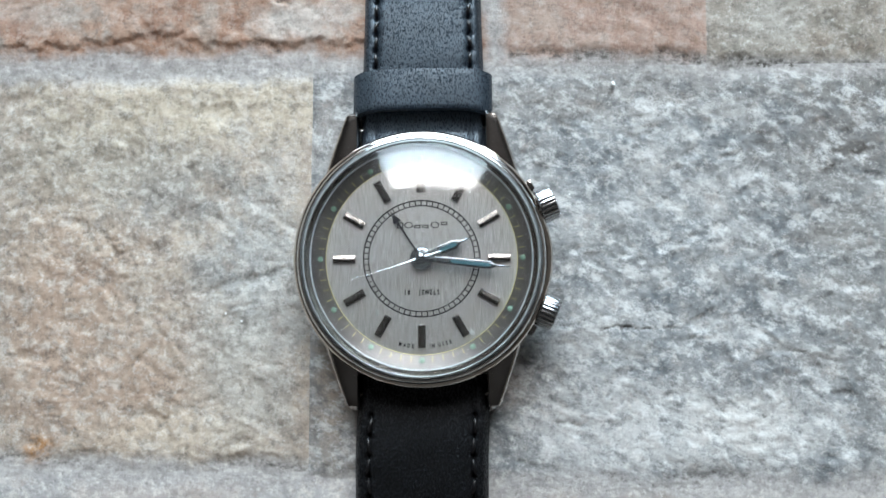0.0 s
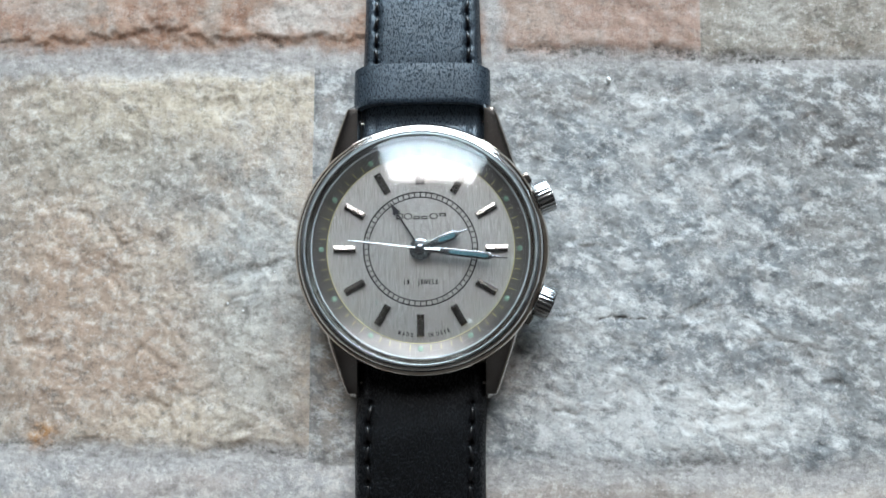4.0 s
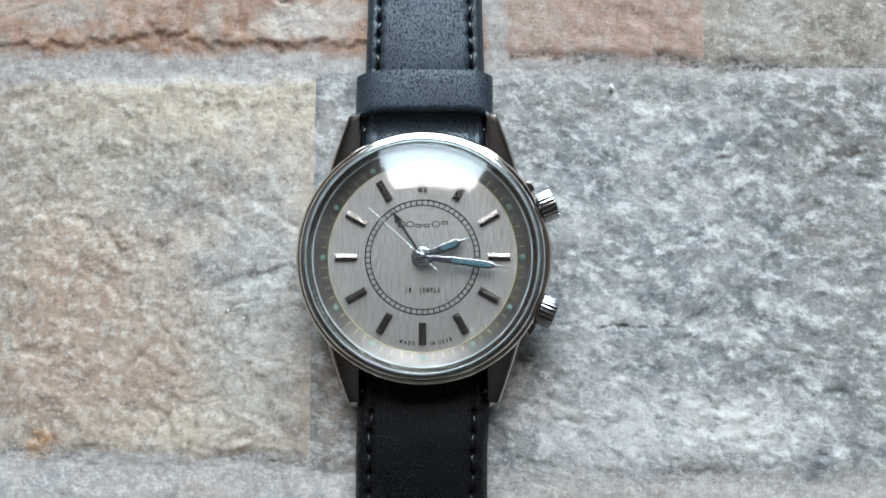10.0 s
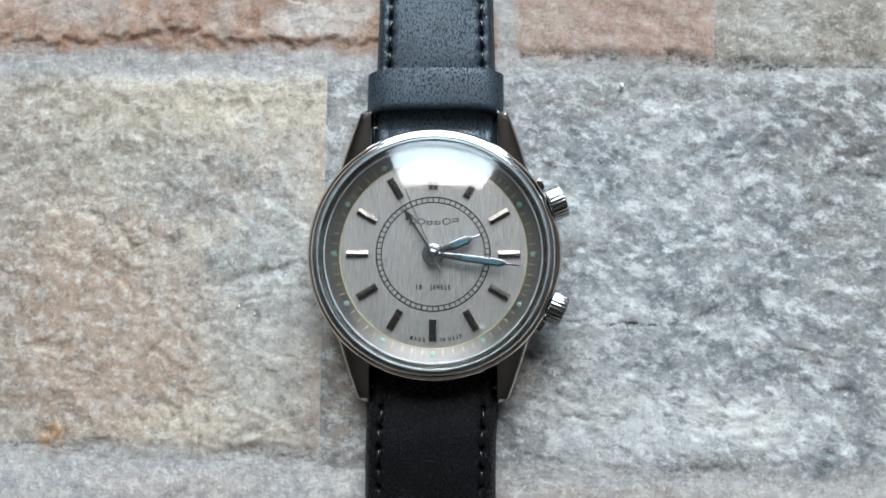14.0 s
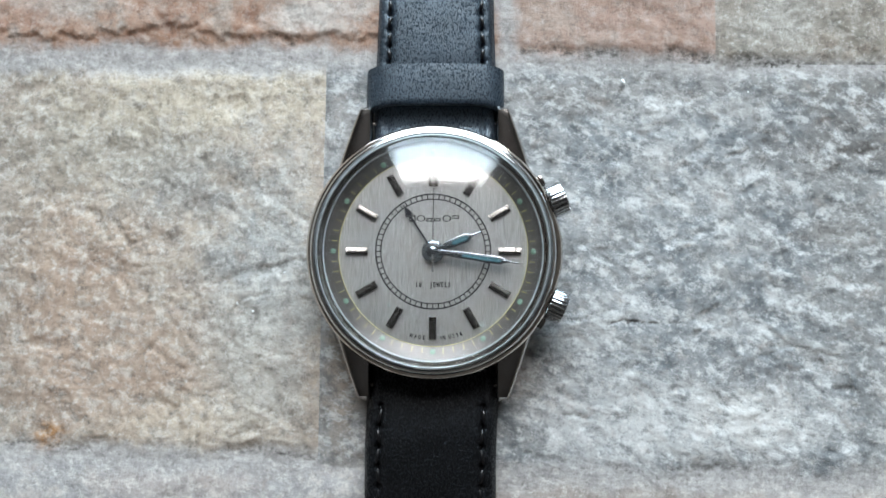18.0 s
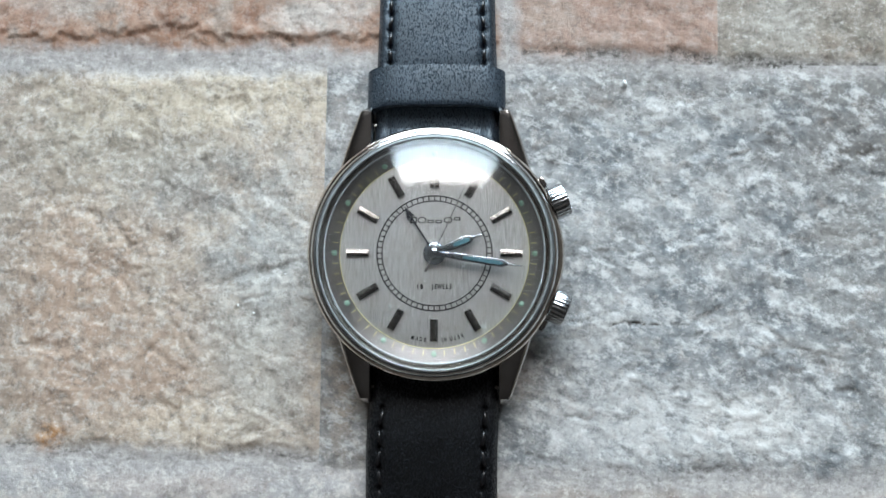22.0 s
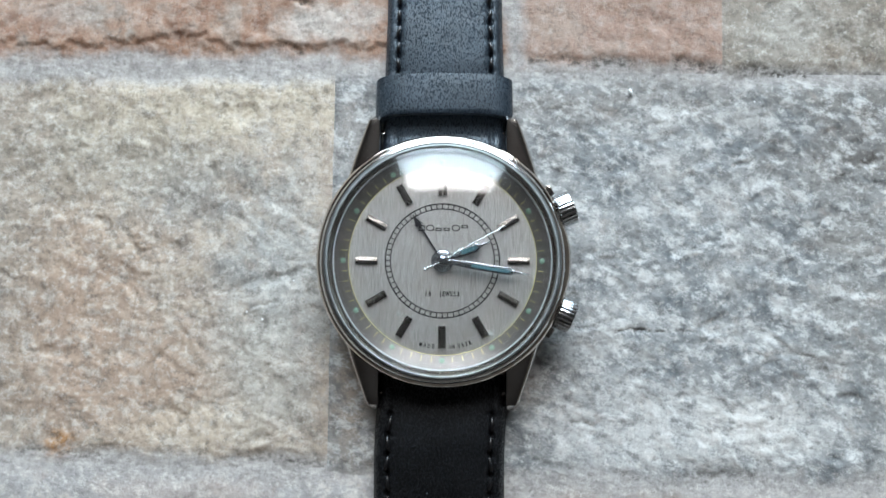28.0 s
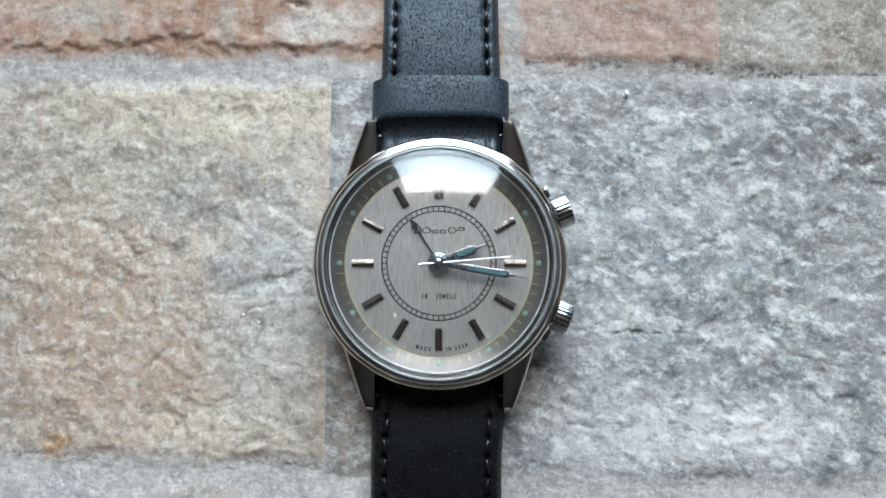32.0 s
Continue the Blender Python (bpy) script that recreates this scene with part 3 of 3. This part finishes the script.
def outer_stones():
    """The same coarse stonework goes on round the stones that the watch lies on."""
    rnd = random.Random(5)
    kinds = [BEIGE_PLAIN, GREY_PLAIN, RED_PLAIN, PALE, WHITE]
    seed = 200
    for low, high in ((-245, -184), (-183, -122), (-121, -61), (-60, 58), (59, 120), (121, 182), (183, 244)):
        x = -330.0 - rnd.uniform(0, 30)
        while x < 320:
            wide = rnd.uniform(55, 105)
            pieces = ((low, high),) if high - low < 80 else ((low, -1.0), (0.0, high))
            if low == -60 and x < 85.5 and x + wide > -85.5:
                if x < -85.5 and -86.0 - x > 25:
                    wide = -86.0 - x
                else:
                    x = 86.0
                    continue
            for y0, y1 in pieces:
                seed += 7
                part("stone", stone_mesh("stone", (x, x + wide, y0, y1), kinds[rnd.randrange(5)], seed, 1.0, 2.2, round_off=4.0), floor)
            x += wide


outer_stones()

# ---- the wristwatch ----
TURN = 0.6
watch = tagged(new("wristwatch"), "steel wristwatch, silver dial, black leather strap, lying on stone", "watch")
watch.matrix_basis = pose(0, 0, 0, 0, 0, TURN)
DIAL_Z = 7.2


def around(profile, name, material, n=160, label="", parent=None):
    return part(name, solid(name, *lathe(profile, n), material), parent or watch, label)


def flank(k, r, z):
    """The case swells a little between the crowns."""
    a = (k / 192 * 360 + 180) % 360 - 180
    return 0.22 * math.exp(-((a / 13.0) ** 4)) if r > 17.4 else 0.0


case_shape = lathe([(12.5, 2.2), (16.2, 2.0), (17.5, 2.9), (17.95, 4.0), (18.12, 5.2), (18.15, 6.2), (18.08, 6.75), (17.90, 7.08), (17.64, 7.29), (17.3, 7.44), (15.4, 7.6), (15.3, 6.6), (12.5, 6.4)], 192, True, flank)
case = part("case", solid("case", *case_shape, CASE), watch, "worn chromed steel case middle")
around([(0, 0.35), (12.5, 0.35), (14.6, 0.7), (16.0, 1.5), (16.1, 2.1), (12.0, 2.3), (0, 2.3)], "caseback", STEEL)
around([(16.55, 7.7), (16.55, 8.88), (16.66, 9.02), (16.85, 8.97), (17.08, 8.75), (17.25, 8.38), (17.32, 7.7)], "bezel", BEZEL, 192, "thin satin steel bezel with fine scratches")
around([(16.12, 7.7), (16.12, 9.15), (16.2, 9.22), (16.36, 9.14), (16.48, 8.9), (16.52, 7.7)], "crystal_rim", RIM, 192, "scratched grey rim round the crystal")
around([(15.28, 7.9), (15.26, 8.18), (15.36, 8.28), (15.46, 8.2), (15.44, 7.9)], "tension_ring", RIM, 160, "thin grey inner ring")


def lug(sx, sy):
    """A horn that tapers outwards and falls to the strap: flat top, rounded outer flank, small inner edge."""
    rows, verts, faces = 15, [], []
    for i in range(rows):
        k = i / (rows - 1)
        y = 11.6 + 9.65 * k
        tip = max(0.0, (k - 0.90) / 0.10)
        out = 13.95 - 3.25 * k ** 1.1 - 0.55 * tip ** 2
        top = 6.15 - 0.25 * k - 0.9 * tip ** 2
        low = 1.6 - 0.8 * k
        wide = 0.85 - 0.35 * k
        section = [(9.15, low), (9.15, top - 0.16), (9.2, top - 0.05), (9.32, top), (out - wide, top), (out - 0.62 * wide, top - 0.10), (out - 0.28 * wide, top - 0.38), (out - 0.06 * wide, top - 0.80), (out, top - 1.35), (out - 0.1, low)]
        verts += [(sx * x, sy * y, z) for x, z in section]
    n = 10
    for i in range(rows - 1):
        for k in range(n):
            j = (k + 1) % n
            faces.append((i * n + k, i * n + j, (i + 1) * n + j, (i + 1) * n + k))
    faces += [tuple(range(n)), tuple(range(n * (rows - 1), n * rows))]
    part("lug", solid("lug", verts, faces, WORN, 34), watch)


for sx in (-1, 1):
    for sy in (-1, 1):
        lug(sx, sy)
for sy in (-1, 1):
    part("spring_bar", solid("spring_bar", *tube([(-9.3, sy * 19.3, 2.3), (-9.0, sy * 19.3, 2.3), (9.0, sy * 19.3, 2.3), (9.3, sy * 19.3, 2.3)], 0.4, 12), STEEL), watch)
for a0, a1 in ((30.5, 36.5), (-36.5, -30.5)):
    pts = [(r * math.cos(radians(a)), r * math.sin(radians(a))) for r, a in ((17.3, a0), (18.75, a0 + 0.6), (18.8, (a0 + a1) / 2), (18.75, a1 - 0.6), (17.3, a1))]
    part("crown_shoulder", solid("crown_shoulder", *slab(pts, 3.4, 6.6, 0.3), WORN), watch)


def crown(angle):
    flutes = 26
    n = flutes * 8
    teeth = lambda k, r, z: (-0.45, -0.45, -0.02, 0.0, 0.02, 0.02, 0.0, -0.02)[k % 8] if r > 2.35 else 0.0
    shape = lathe([(0, 0), (1.5, 0), (1.5, 0.6), (2.15, 0.62), (2.36, 0.72), (2.40, 0.85), (2.40, 2.75), (2.36, 2.92), (2.1, 3.05), (1.4, 3.15), (0, 3.2)], n, False, teeth)
    c, s = math.cos(radians(angle)), math.sin(radians(angle))
    v = [((17.35 + z) * c - y * s, (17.35 + z) * s + y * c, 5.3 + x) for x, y, z in shape[0]]
    part("crown", solid("crown", v, shape[1], CROWN, 25), watch, "fluted chrome winding crown")


crown(23.0)
crown(-23.2)

# crystal: a domed acrylic shell
R_DOME, EDGE, RIM_Z = 38.0, 15.9, 9.6


def dome(r, radius, edge_z, edge=EDGE):
    return edge_z + math.sqrt(radius * radius - r * r) - math.sqrt(radius * radius - edge * edge)


outer = [(EDGE * k / 28, dome(EDGE * k / 28, R_DOME, RIM_Z)) for k in range(29)]
inner = [(15.0 * k / 26, dome(15.0 * k / 26, R_DOME - 1.2, RIM_Z - 1.05, 15.0)) for k in range(26, -1, -1)]
crystal = around(outer + [(16.08, 9.35), (16.1, 9.0), (16.1, 7.95), (15.5, 7.95), (15.45, 8.3), (15.2, 8.42)] + inner, "crystal", CRYSTAL, 192, "clear domed acrylic crystal with worn edge")
crystal.visible_shadow = False

dial = part("dial", solid("dial", *lathe([(0, 6.7), (13.7, 6.7), (13.7, DIAL_Z), (0, DIAL_Z)], 160, False), DIAL), watch, "vertically brushed silver dial")
chapter = around([(13.35, 7.0), (13.35, 7.26), (13.55, 7.32), (15.25, 8.14), (15.25, 7.0)], "chapter_ring", RING, 192, "smoked dark grey-brown minute ring")
around([(13.29, 7.1), (13.29, 7.28), (13.36, 7.30), (13.36, 7.1)], "yellow_rim_line", YELLOW, 160, "thin yellow printed line", chapter)


def on_ring(shape, angle, r):
    """Laid on the sloping ring at a clock angle."""
    slope = math.atan2(0.82, 1.7)
    out = []
    for x, y, z in shape[0]:
        rad, up = r + y * math.cos(slope) - z * math.sin(slope), 7.32 + (r - 13.55) * 0.482 + y * math.sin(slope) + z * math.cos(slope)
        out.append((x, rad, up))
    return moved((out, shape[1]), turn=-angle)


for k in range(60):
    if k % 5:
        part("minute_tick", solid("minute_tick", *on_ring(block(-0.042, 0.042, -0.40, 0.40, -0.02, 0.02), 6 * k, 13.98), YELLOW), chapter)
    else:
        part("lume_dot", solid("lume_dot", *on_ring(disc(0, 0, 0.40, -0.02, 0.05, 16, 0.04), 6 * k, 14.05), DOT), chapter)


def roof(half, y0, y1, z0, ridge):
    """A polished bar with two long facets and hipped ends."""
    low, eave = z0, z0 + 0.22
    ring = [(-half, y0), (half, y0), (half, y1), (-half, y1)]
    verts = [(x, y, low) for x, y in ring] + [(x, y, eave) for x, y in ring] + [(0, y0 + 0.12, eave + ridge), (0, y1 - 0.12, eave + ridge)]
    faces = [(3, 2, 1, 0), (0, 1, 5, 4), (1, 2, 6, 5), (2, 3, 7, 6), (3, 0, 4, 7), (4, 5, 8), (5, 6, 9, 8), (6, 7, 9), (7, 4, 8, 9)]
    return verts, faces


def marker(k):
    shape = roof(0.52, 9.2, 12.37, DIAL_Z, 0.158)
    if k == 0:
        shape = joined(moved(roof(0.29, 9.2, 12.37, DIAL_Z, 0.11), -0.34), moved(roof(0.29, 9.2, 12.37, DIAL_Z, 0.11), 0.34))
    part("hour_marker", solid("hour_marker", *moved(shape, turn=-30 * k), MARKER, 15), watch)


for k in range(12):
    marker(k)


def track():
    """The printed seconds track: two circles and sixty cross lines."""
    z0, z1 = DIAL_Z, DIAL_Z + 0.012
    shapes = [lathe([(8.0, z0), (8.0, z1), (8.18, z1), (8.18, z0)], 160), lathe([(7.30, z0), (7.30, z1), (7.45, z1), (7.45, z0)], 160)]
    shapes += [moved(block(-0.075, 0.075, 7.45, 8.0, z0, z1), turn=-6 * k) for k in range(60)]
    part("printed_track", solid("printed_track", *joined(*shapes), INK), dial, "black printed railway track")


track()


def glyphs(text, size):
    """Flat letters from the built-in font, in millimetres, centred on x."""
    cu = bpy.data.curves.new("letters", "FONT")
    cu.body, cu.size, cu.align_x, cu.resolution_u = text, size, "CENTER", 3
    cu.offset = 0.040 * size
    ob = new("letters", cu)
    bpy.context.view_layer.update()
    me = bpy.data.meshes.new_from_object(ob.evaluated_get(bpy.context.evaluated_depsgraph_get()))
    shape = [tuple(v.co) for v in me.vertices], [tuple(p.vertices) for p in me.polygons]
    bpy.data.objects.remove(ob)
    bpy.data.curves.remove(cu)
    bpy.data.meshes.remove(me)
    return shape


def narrowed(shape, k):
    return [(x * k, y, z) for x, y, z in shape[0]], shape[1]


PRINT_Z = DIAL_Z + 0.008
line = [moved(narrowed(glyphs(c, 0.95), 0.74 if c in "18" else 0.66), x, -5.0, PRINT_Z) for c, x in zip("18JEWELS", (-2.30, -1.76, -0.24, 0.18, 0.74, 1.30, 1.80, 2.30))]
part("inscription", solid("inscription", *joined(*line), INK), dial, "small black print reading 18 JEWELS")
arc = []
for c, a in zip("MADEINUSSR", (194.3, 191.3, 188.6, 185.9, 174.6, 172.5, 168.6, 166.1, 163.6, 161.1)):
    arc.append(moved(moved(narrowed(glyphs(c, 0.80), 0.68), 0, -12.45, PRINT_Z), turn=180 - a))
part("inscription", solid("inscription", *joined(*arc), INK), dial, "tiny black print reading MADE IN USSR")
def oval(x, y, rx, ry, wide):
    """A flat printed oval ring."""
    verts, faces, n = [], [], 28
    for k in range(n):
        c, w = math.cos(2 * math.pi * k / n), math.sin(2 * math.pi * k / n)
        verts += [(x + rx * c, y + ry * w, PRINT_Z), (x + (rx - wide) * c, y + (ry - 0.7 * wide) * w, PRINT_Z)]
    faces = [(2 * k, (2 * k + 2) % (2 * n), (2 * k + 3) % (2 * n), 2 * k + 1) for k in range(n)]
    return verts, faces


def stroke(x0, x1, y0, y1):
    return block(x0, x1, y0, y1, DIAL_Z, PRINT_Z)


def frame_box(x0, x1, y0, y1, w):
    return [stroke(x0, x1, y0, y0 + w), stroke(x0, x1, y1 - w, y1), stroke(x0, x0 + w, y0 + w, y1 - w), stroke(x1 - w, x1, y0 + w, y1 - w)]


mark = [stroke(-4.0, -3.4, 4.98, 5.10), *frame_box(-3.4, -2.5, 4.22, 5.10, 0.16), oval(-1.75, 4.66, 0.62, 0.45, 0.16), *frame_box(-0.98, -0.12, 4.22, 4.70, 0.14),
        *frame_box(0.15, 1.02, 4.22, 4.70, 0.14), oval(1.9, 4.66, 0.62, 0.45, 0.16), *frame_box(2.7, 3.65, 4.62, 5.10, 0.14)]
part("brand_mark", solid("brand_mark", *joined(*mark), INK), dial, "row of small black plain shapes printed on the dial")

SMUDGE = paint("pale_lume_crumb", (0.28, 0.29, 0.27), 0.8)
for x, y, r1, r2 in ((-6.2, -7.5, 0.26, 0.42), (6.95, -10.3, 0.38, 0.40), (-9.6, -7.6, 0.12, 0.16), (5.6, 4.4, 0.08, 0.10), (-9.3, -1.9, 0.10, 0.12), (8.6, 2.2, 0.09, 0.08)):
    blob = [(x + r1 * math.cos(k * 0.628) * (1 + 0.12 * math.sin(3 * k)), y + r2 * math.sin(k * 0.628) * (1 + 0.1 * math.cos(2 * k))) for k in range(10)]
    part("lume_crumb", solid("lume_crumb", *slab(blob, DIAL_Z, DIAL_Z + 0.05, 0.03), SMUDGE), dial)

# hands, each turning about the dial's centre


def mirrored(half):
    return [(x, y) for x, y in half] + [(-x, y) for x, y in reversed(half) if x > 1e-6]


def hand_part(name, shape, material, label):
    return part(name, solid(name, *shape, material, 25), watch, label)


hour_hand = hand_part("hour_hand", joined(slab(mirrored([(0.28, 0.8), (0.62, 2.6), (0.66, 5.2), (0.17, 5.85), (0.13, 7.25)]), 8.05, 8.25, 0.11), lathe([(0.5, 7.85), (1.28, 7.85), (1.30, 7.95), (1.12, 8.20), (0.98, 8.25), (0.5, 8.26)], 48)), HAND, "grey steel baton hour hand")
part("lume_strip", solid("lume_strip", *slab(mirrored([(0.20, 2.9), (0.29, 3.2), (0.33, 4.9), (0.18, 5.3)]), 8.2, 8.275), LUME), hour_hand)
minute_hand = hand_part("minute_hand", joined(slab(mirrored([(0.32, 0.8), (0.50, 3.8), (0.56, 9.6), (0.14, 10.4), (0.07, 12.3)]), 8.45, 8.65, 0.11), lathe([(0.5, 8.28), (1.08, 8.28), (1.10, 8.38), (0.92, 8.62), (0.80, 8.65), (0.5, 8.66)], 48)), HAND, "grey steel baton minute hand")
part("lume_strip", solid("lume_strip", *slab(mirrored([(0.18, 4.1), (0.24, 4.4), (0.27, 9.2), (0.14, 9.6)]), 8.6, 8.675), LUME), minute_hand)


def sweep_shape():
    ys = (-2.95, -2.8, -2.0, 0.0, 3.0, 6.0, 8.5, 9.9, 10.15)
    rs = (0.05, 0.20, 0.15, 0.10, 0.085, 0.07, 0.06, 0.05, 0.03)
    n, verts, faces = 10, [], []
    for y, rr in zip(ys, rs):
        verts += [(rr * math.cos(2 * math.pi * k / n), y, 8.92 + 0.8 * rr * math.sin(2 * math.pi * k / n)) for k in range(n)]
    for i in range(len(ys) - 1):
        for k in range(n):
            j = (k + 1) % n
            faces.append((i * n + k, i * n + j, (i + 1) * n + j, (i + 1) * n + k))
    faces += [tuple(range(n))[::-1], tuple(range(len(verts) - n, len(verts)))]
    return verts, faces


second_hand = hand_part("second_hand", sweep_shape(), SWEEP, "thin polished sweep second hand")
part("cap", solid("cap", *lathe([(0, 8.6), (0.66, 8.6), (0.70, 8.9), (0.60, 9.08), (0.35, 9.2), (0, 9.24)], 32, False), HAND, 50), second_hand)
alarm_hand = hand_part("alarm_hand", slab(mirrored([(0.13, 0.8), (0.13, 6.0), (0.60, 5.9), (0.14, 7.3), (0.05, 7.75)]), 7.66, 7.78), BLACKHAND, "thin black arrow-tipped alarm hand")
part("hub", solid("hub", *lathe([(0.4, 7.25), (1.55, 7.25), (1.60, 7.40), (1.42, 7.66), (1.28, 7.74), (0.4, 7.8)], 48), HAND), alarm_hand)
alarm_hand.matrix_basis = pose(0, 0, 0, 0, 0, 33.0)


# ---- strap ----
def strap_mesh(name, sign, y_from, y_to, half, middle, top, under, material, pad, start, pitch):
    """A padded leather strap piece along y; half, middle, top and under are functions of the distance from the centre."""
    us = np.array([-1.0, -0.985, -0.95, -0.90, -0.84, -0.80, -0.775, -0.75, -0.71, -0.64, -0.54, -0.4, -0.2, 0.0])
    us = np.concatenate([us, -us[-2::-1]])
    ys = np.arange(y_from, y_to, 0.3)
    verts, faces = [], []
    for y in ys:
        w, c, t, b = half(y), middle(y), top(y), under(y)
        row = []
        hole = math.cos(math.pi * ((y - start) / pitch + 0.16)) ** 8 if y > start - 0.6 else 0.0
        for u in us:
            a = abs(u)
            lift = (1 - 0.62 * step(0.93, 1.0, a)) * (0.80 + 0.20 * pad * (1 - a ** 3)) - (0.10 + 0.22 * hole) * math.exp(-((a - 0.775) / 0.034) ** 2) * pad
            wave = 0.02 * float(noise.noise(Vector((u * 5, y * 0.35, 3.0 + sign))))
            row.append((c + u * w, sign * y, b + (t - b) * (lift + wave)))
        row += [(c + u * (w - 0.25), sign * y, b) for u in us[::-1]]
        verts += row
    n = 2 * len(us)
    for i in range(len(ys) - 1):
        for k in range(n):
            j = (k + 1) % n
            faces.append((i * n + k, i * n + j, (i + 1) * n + j, (i + 1) * n + k))
    faces += [tuple(range(n)), tuple(range(len(verts) - n, len(verts)))[::-1]]
    return solid(name, verts, faces, material, 55)


def ease(a, b, x):
    return float(step(a, b, np.array(float(x))))


up_half = lambda y: 9.08 - 0.45 * ease(20, 40, y)
up_top = lambda y: 4.35 - 0.5 * ease(16.4, 18.8, y) + 0.2 * ease(19.2, 21.5, y) - 0.15 * ease(21, 24, y) - 1.5 * ease(24, 46, y)
up_under = lambda y: 1.6 - 1.0 * ease(16, 30, y)
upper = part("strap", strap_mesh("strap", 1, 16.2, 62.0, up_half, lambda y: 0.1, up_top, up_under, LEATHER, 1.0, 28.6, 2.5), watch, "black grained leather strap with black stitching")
low_half = lambda y: 9.1 + 0.5 * ease(19.5, 23, y)
low_top = lambda y: 3.85 + 0.95 * ease(17.5, 27, y) - 2.8 * ease(26, 46, y)
low_under = lambda y: 1.4 - 0.9 * ease(16, 28, y)
low_mid = lambda y: -0.05 - 0.45 * ease(18, 30, y)
lower = part("strap", strap_mesh("strap", -1, 16.6, 62.0, low_half, low_mid, low_top, low_under, SHADED_LEATHER, 1.0, 22.6, 2.9), watch, "black leather strap with black stitching, its shade put into the colour")


def stitches(parent, sign, start, end, pitch, half, middle, top, under, thread):
    for s in (-1, 1):
        y = start
        while y < end:
            pts = []
            for k in range(5):
                yy = y + pitch * 0.68 * k / 4
                x = middle(yy) + s * 0.775 * half(yy) + 0.10 * math.sin(7.3 * y + s) + 0.09 * (k - 2) * math.sin(3.1 * y + 2 * s)
                z = under(yy) + (top(yy) - under(yy)) * 0.80
                pts.append((x, sign * yy, z + (0.02, 0.22, 0.28, 0.22, 0.02)[k]))
            part("stitch", solid("stitch", *tube(pts, 0.27 if sign > 0 else 0.31, 8), thread, 60), parent)
            y += pitch


stitches(upper, 1, 28.6, 60, 2.5, up_half, lambda y: 0.1, up_top, up_under, THREAD)
stitches(lower, -1, 22.6, 60, 2.9, low_half, low_mid, low_top, low_under, THREAD)


def keeper():
    """The leather loop round the upper strap."""
    ys, faces, verts = [21.45, 21.5, 21.75, 22.3, 24.4, 26.6, 27.2, 27.5, 27.55], [], []
    outline = []
    for k in range(48):
        a = 2 * math.pi * k / 48
        c, s = math.cos(a), math.sin(a)
        outline.append((10.15 * math.copysign(abs(c) ** 0.52, c), math.copysign(abs(s) ** 0.62, s)))
    for i, y in enumerate(ys):
        tuck = (0.5, 0.12)[i] if i < 2 else (0.16 if i == len(ys) - 1 else 0.0)
        mid, high = 2.65 - 0.11 * (y - 24.5), 2.76 + 0.07 * (1 - ((y - 24.5) / 3.05) ** 2)
        verts += [(0.1 + x * (1 - 0.04 * tuck), y - 0.75 * abs(x / 10.15) ** 6, mid + s * (high - tuck)) for x, s in outline]
    n = 48
    for i in range(len(ys) - 1):
        for k in range(n):
            j = (k + 1) % n
            faces.append((i * n + k, i * n + j, (i + 1) * n + j, (i + 1) * n + k))
    inner = len(verts)
    for y in (ys[0], ys[-1]):
        verts += [(0.1 + x * 0.9, y - 0.75 * abs(x / 10.15) ** 6, 2.75 + s * 1.7) for x, s in outline]
    for k in range(n):
        j = (k + 1) % n
        faces.append((k, j, inner + j, inner + k))
        faces.append((inner - n + k, inner - n + j, inner + n + j, inner + n + k))
        faces.append((inner + k, inner + j, inner + n + j, inner + n + k))
    part("keeper", solid("keeper", verts, faces, LEATHER, 50), upper, "black leather keeper loop")


keeper()

# ---- a crumb of grit on the grey stone ----
GRIT = paint("white_grit", (0.80, 0.80, 0.78), 0.5)
bm = bmesh.new()
bmesh.ops.create_icosphere(bm, subdivisions=2, radius=0.0004)
for v in bm.verts:
    v.co = Vector((v.co.x * 0.8, v.co.y * 1.25, v.co.z * 0.8)) * (1 + 0.3 * noise.noise(v.co * 3000))
grit_mesh = bpy.data.meshes.new("grit")
bm.to_mesh(grit_mesh)
bm.free()
grit_mesh.materials.append(GRIT)
grit = tagged(new("grit", grit_mesh), "tiny white crumb of grit lying on grey stone", "grit")
grit.matrix_basis = pose(0.0280, 0.0262, 0.0003, 0, 0, 25)
grit["group"] = "grit on the stones"
for x, y, turn, size in ((-29.6, -7.9, 10, 0.42), (-27.2, -9.0, 70, 0.36), (46.6, 24.9, 40, 0.3), (-22.6, -3.1, 120, 0.28), (21.4, 9.8, 15, 0.25)):
    crumb = copy_thing(grit, pose(x * MM, y * MM, 0.0003, 0, 0, turn))
    crumb.scale = (size, size, size)


def motions():
    """The hands turn; the alarm hand stands."""
    walk(second_hand, [(t, pose(0, 0, 0, 0, 0, -(252.8 + 6 * t))) for t in range(0, 33, 2)])
    walk(minute_hand, [(t, pose(0, 0, 0, 0, 0, -(96.3 + 0.1 * t))) for t in (0, 8, 16, 24, 32)])
    walk(hour_hand, [(t, pose(0, 0, 0, 0, 0, -(68.0 + t / 120))) for t in (0, 16, 32)])


motions()
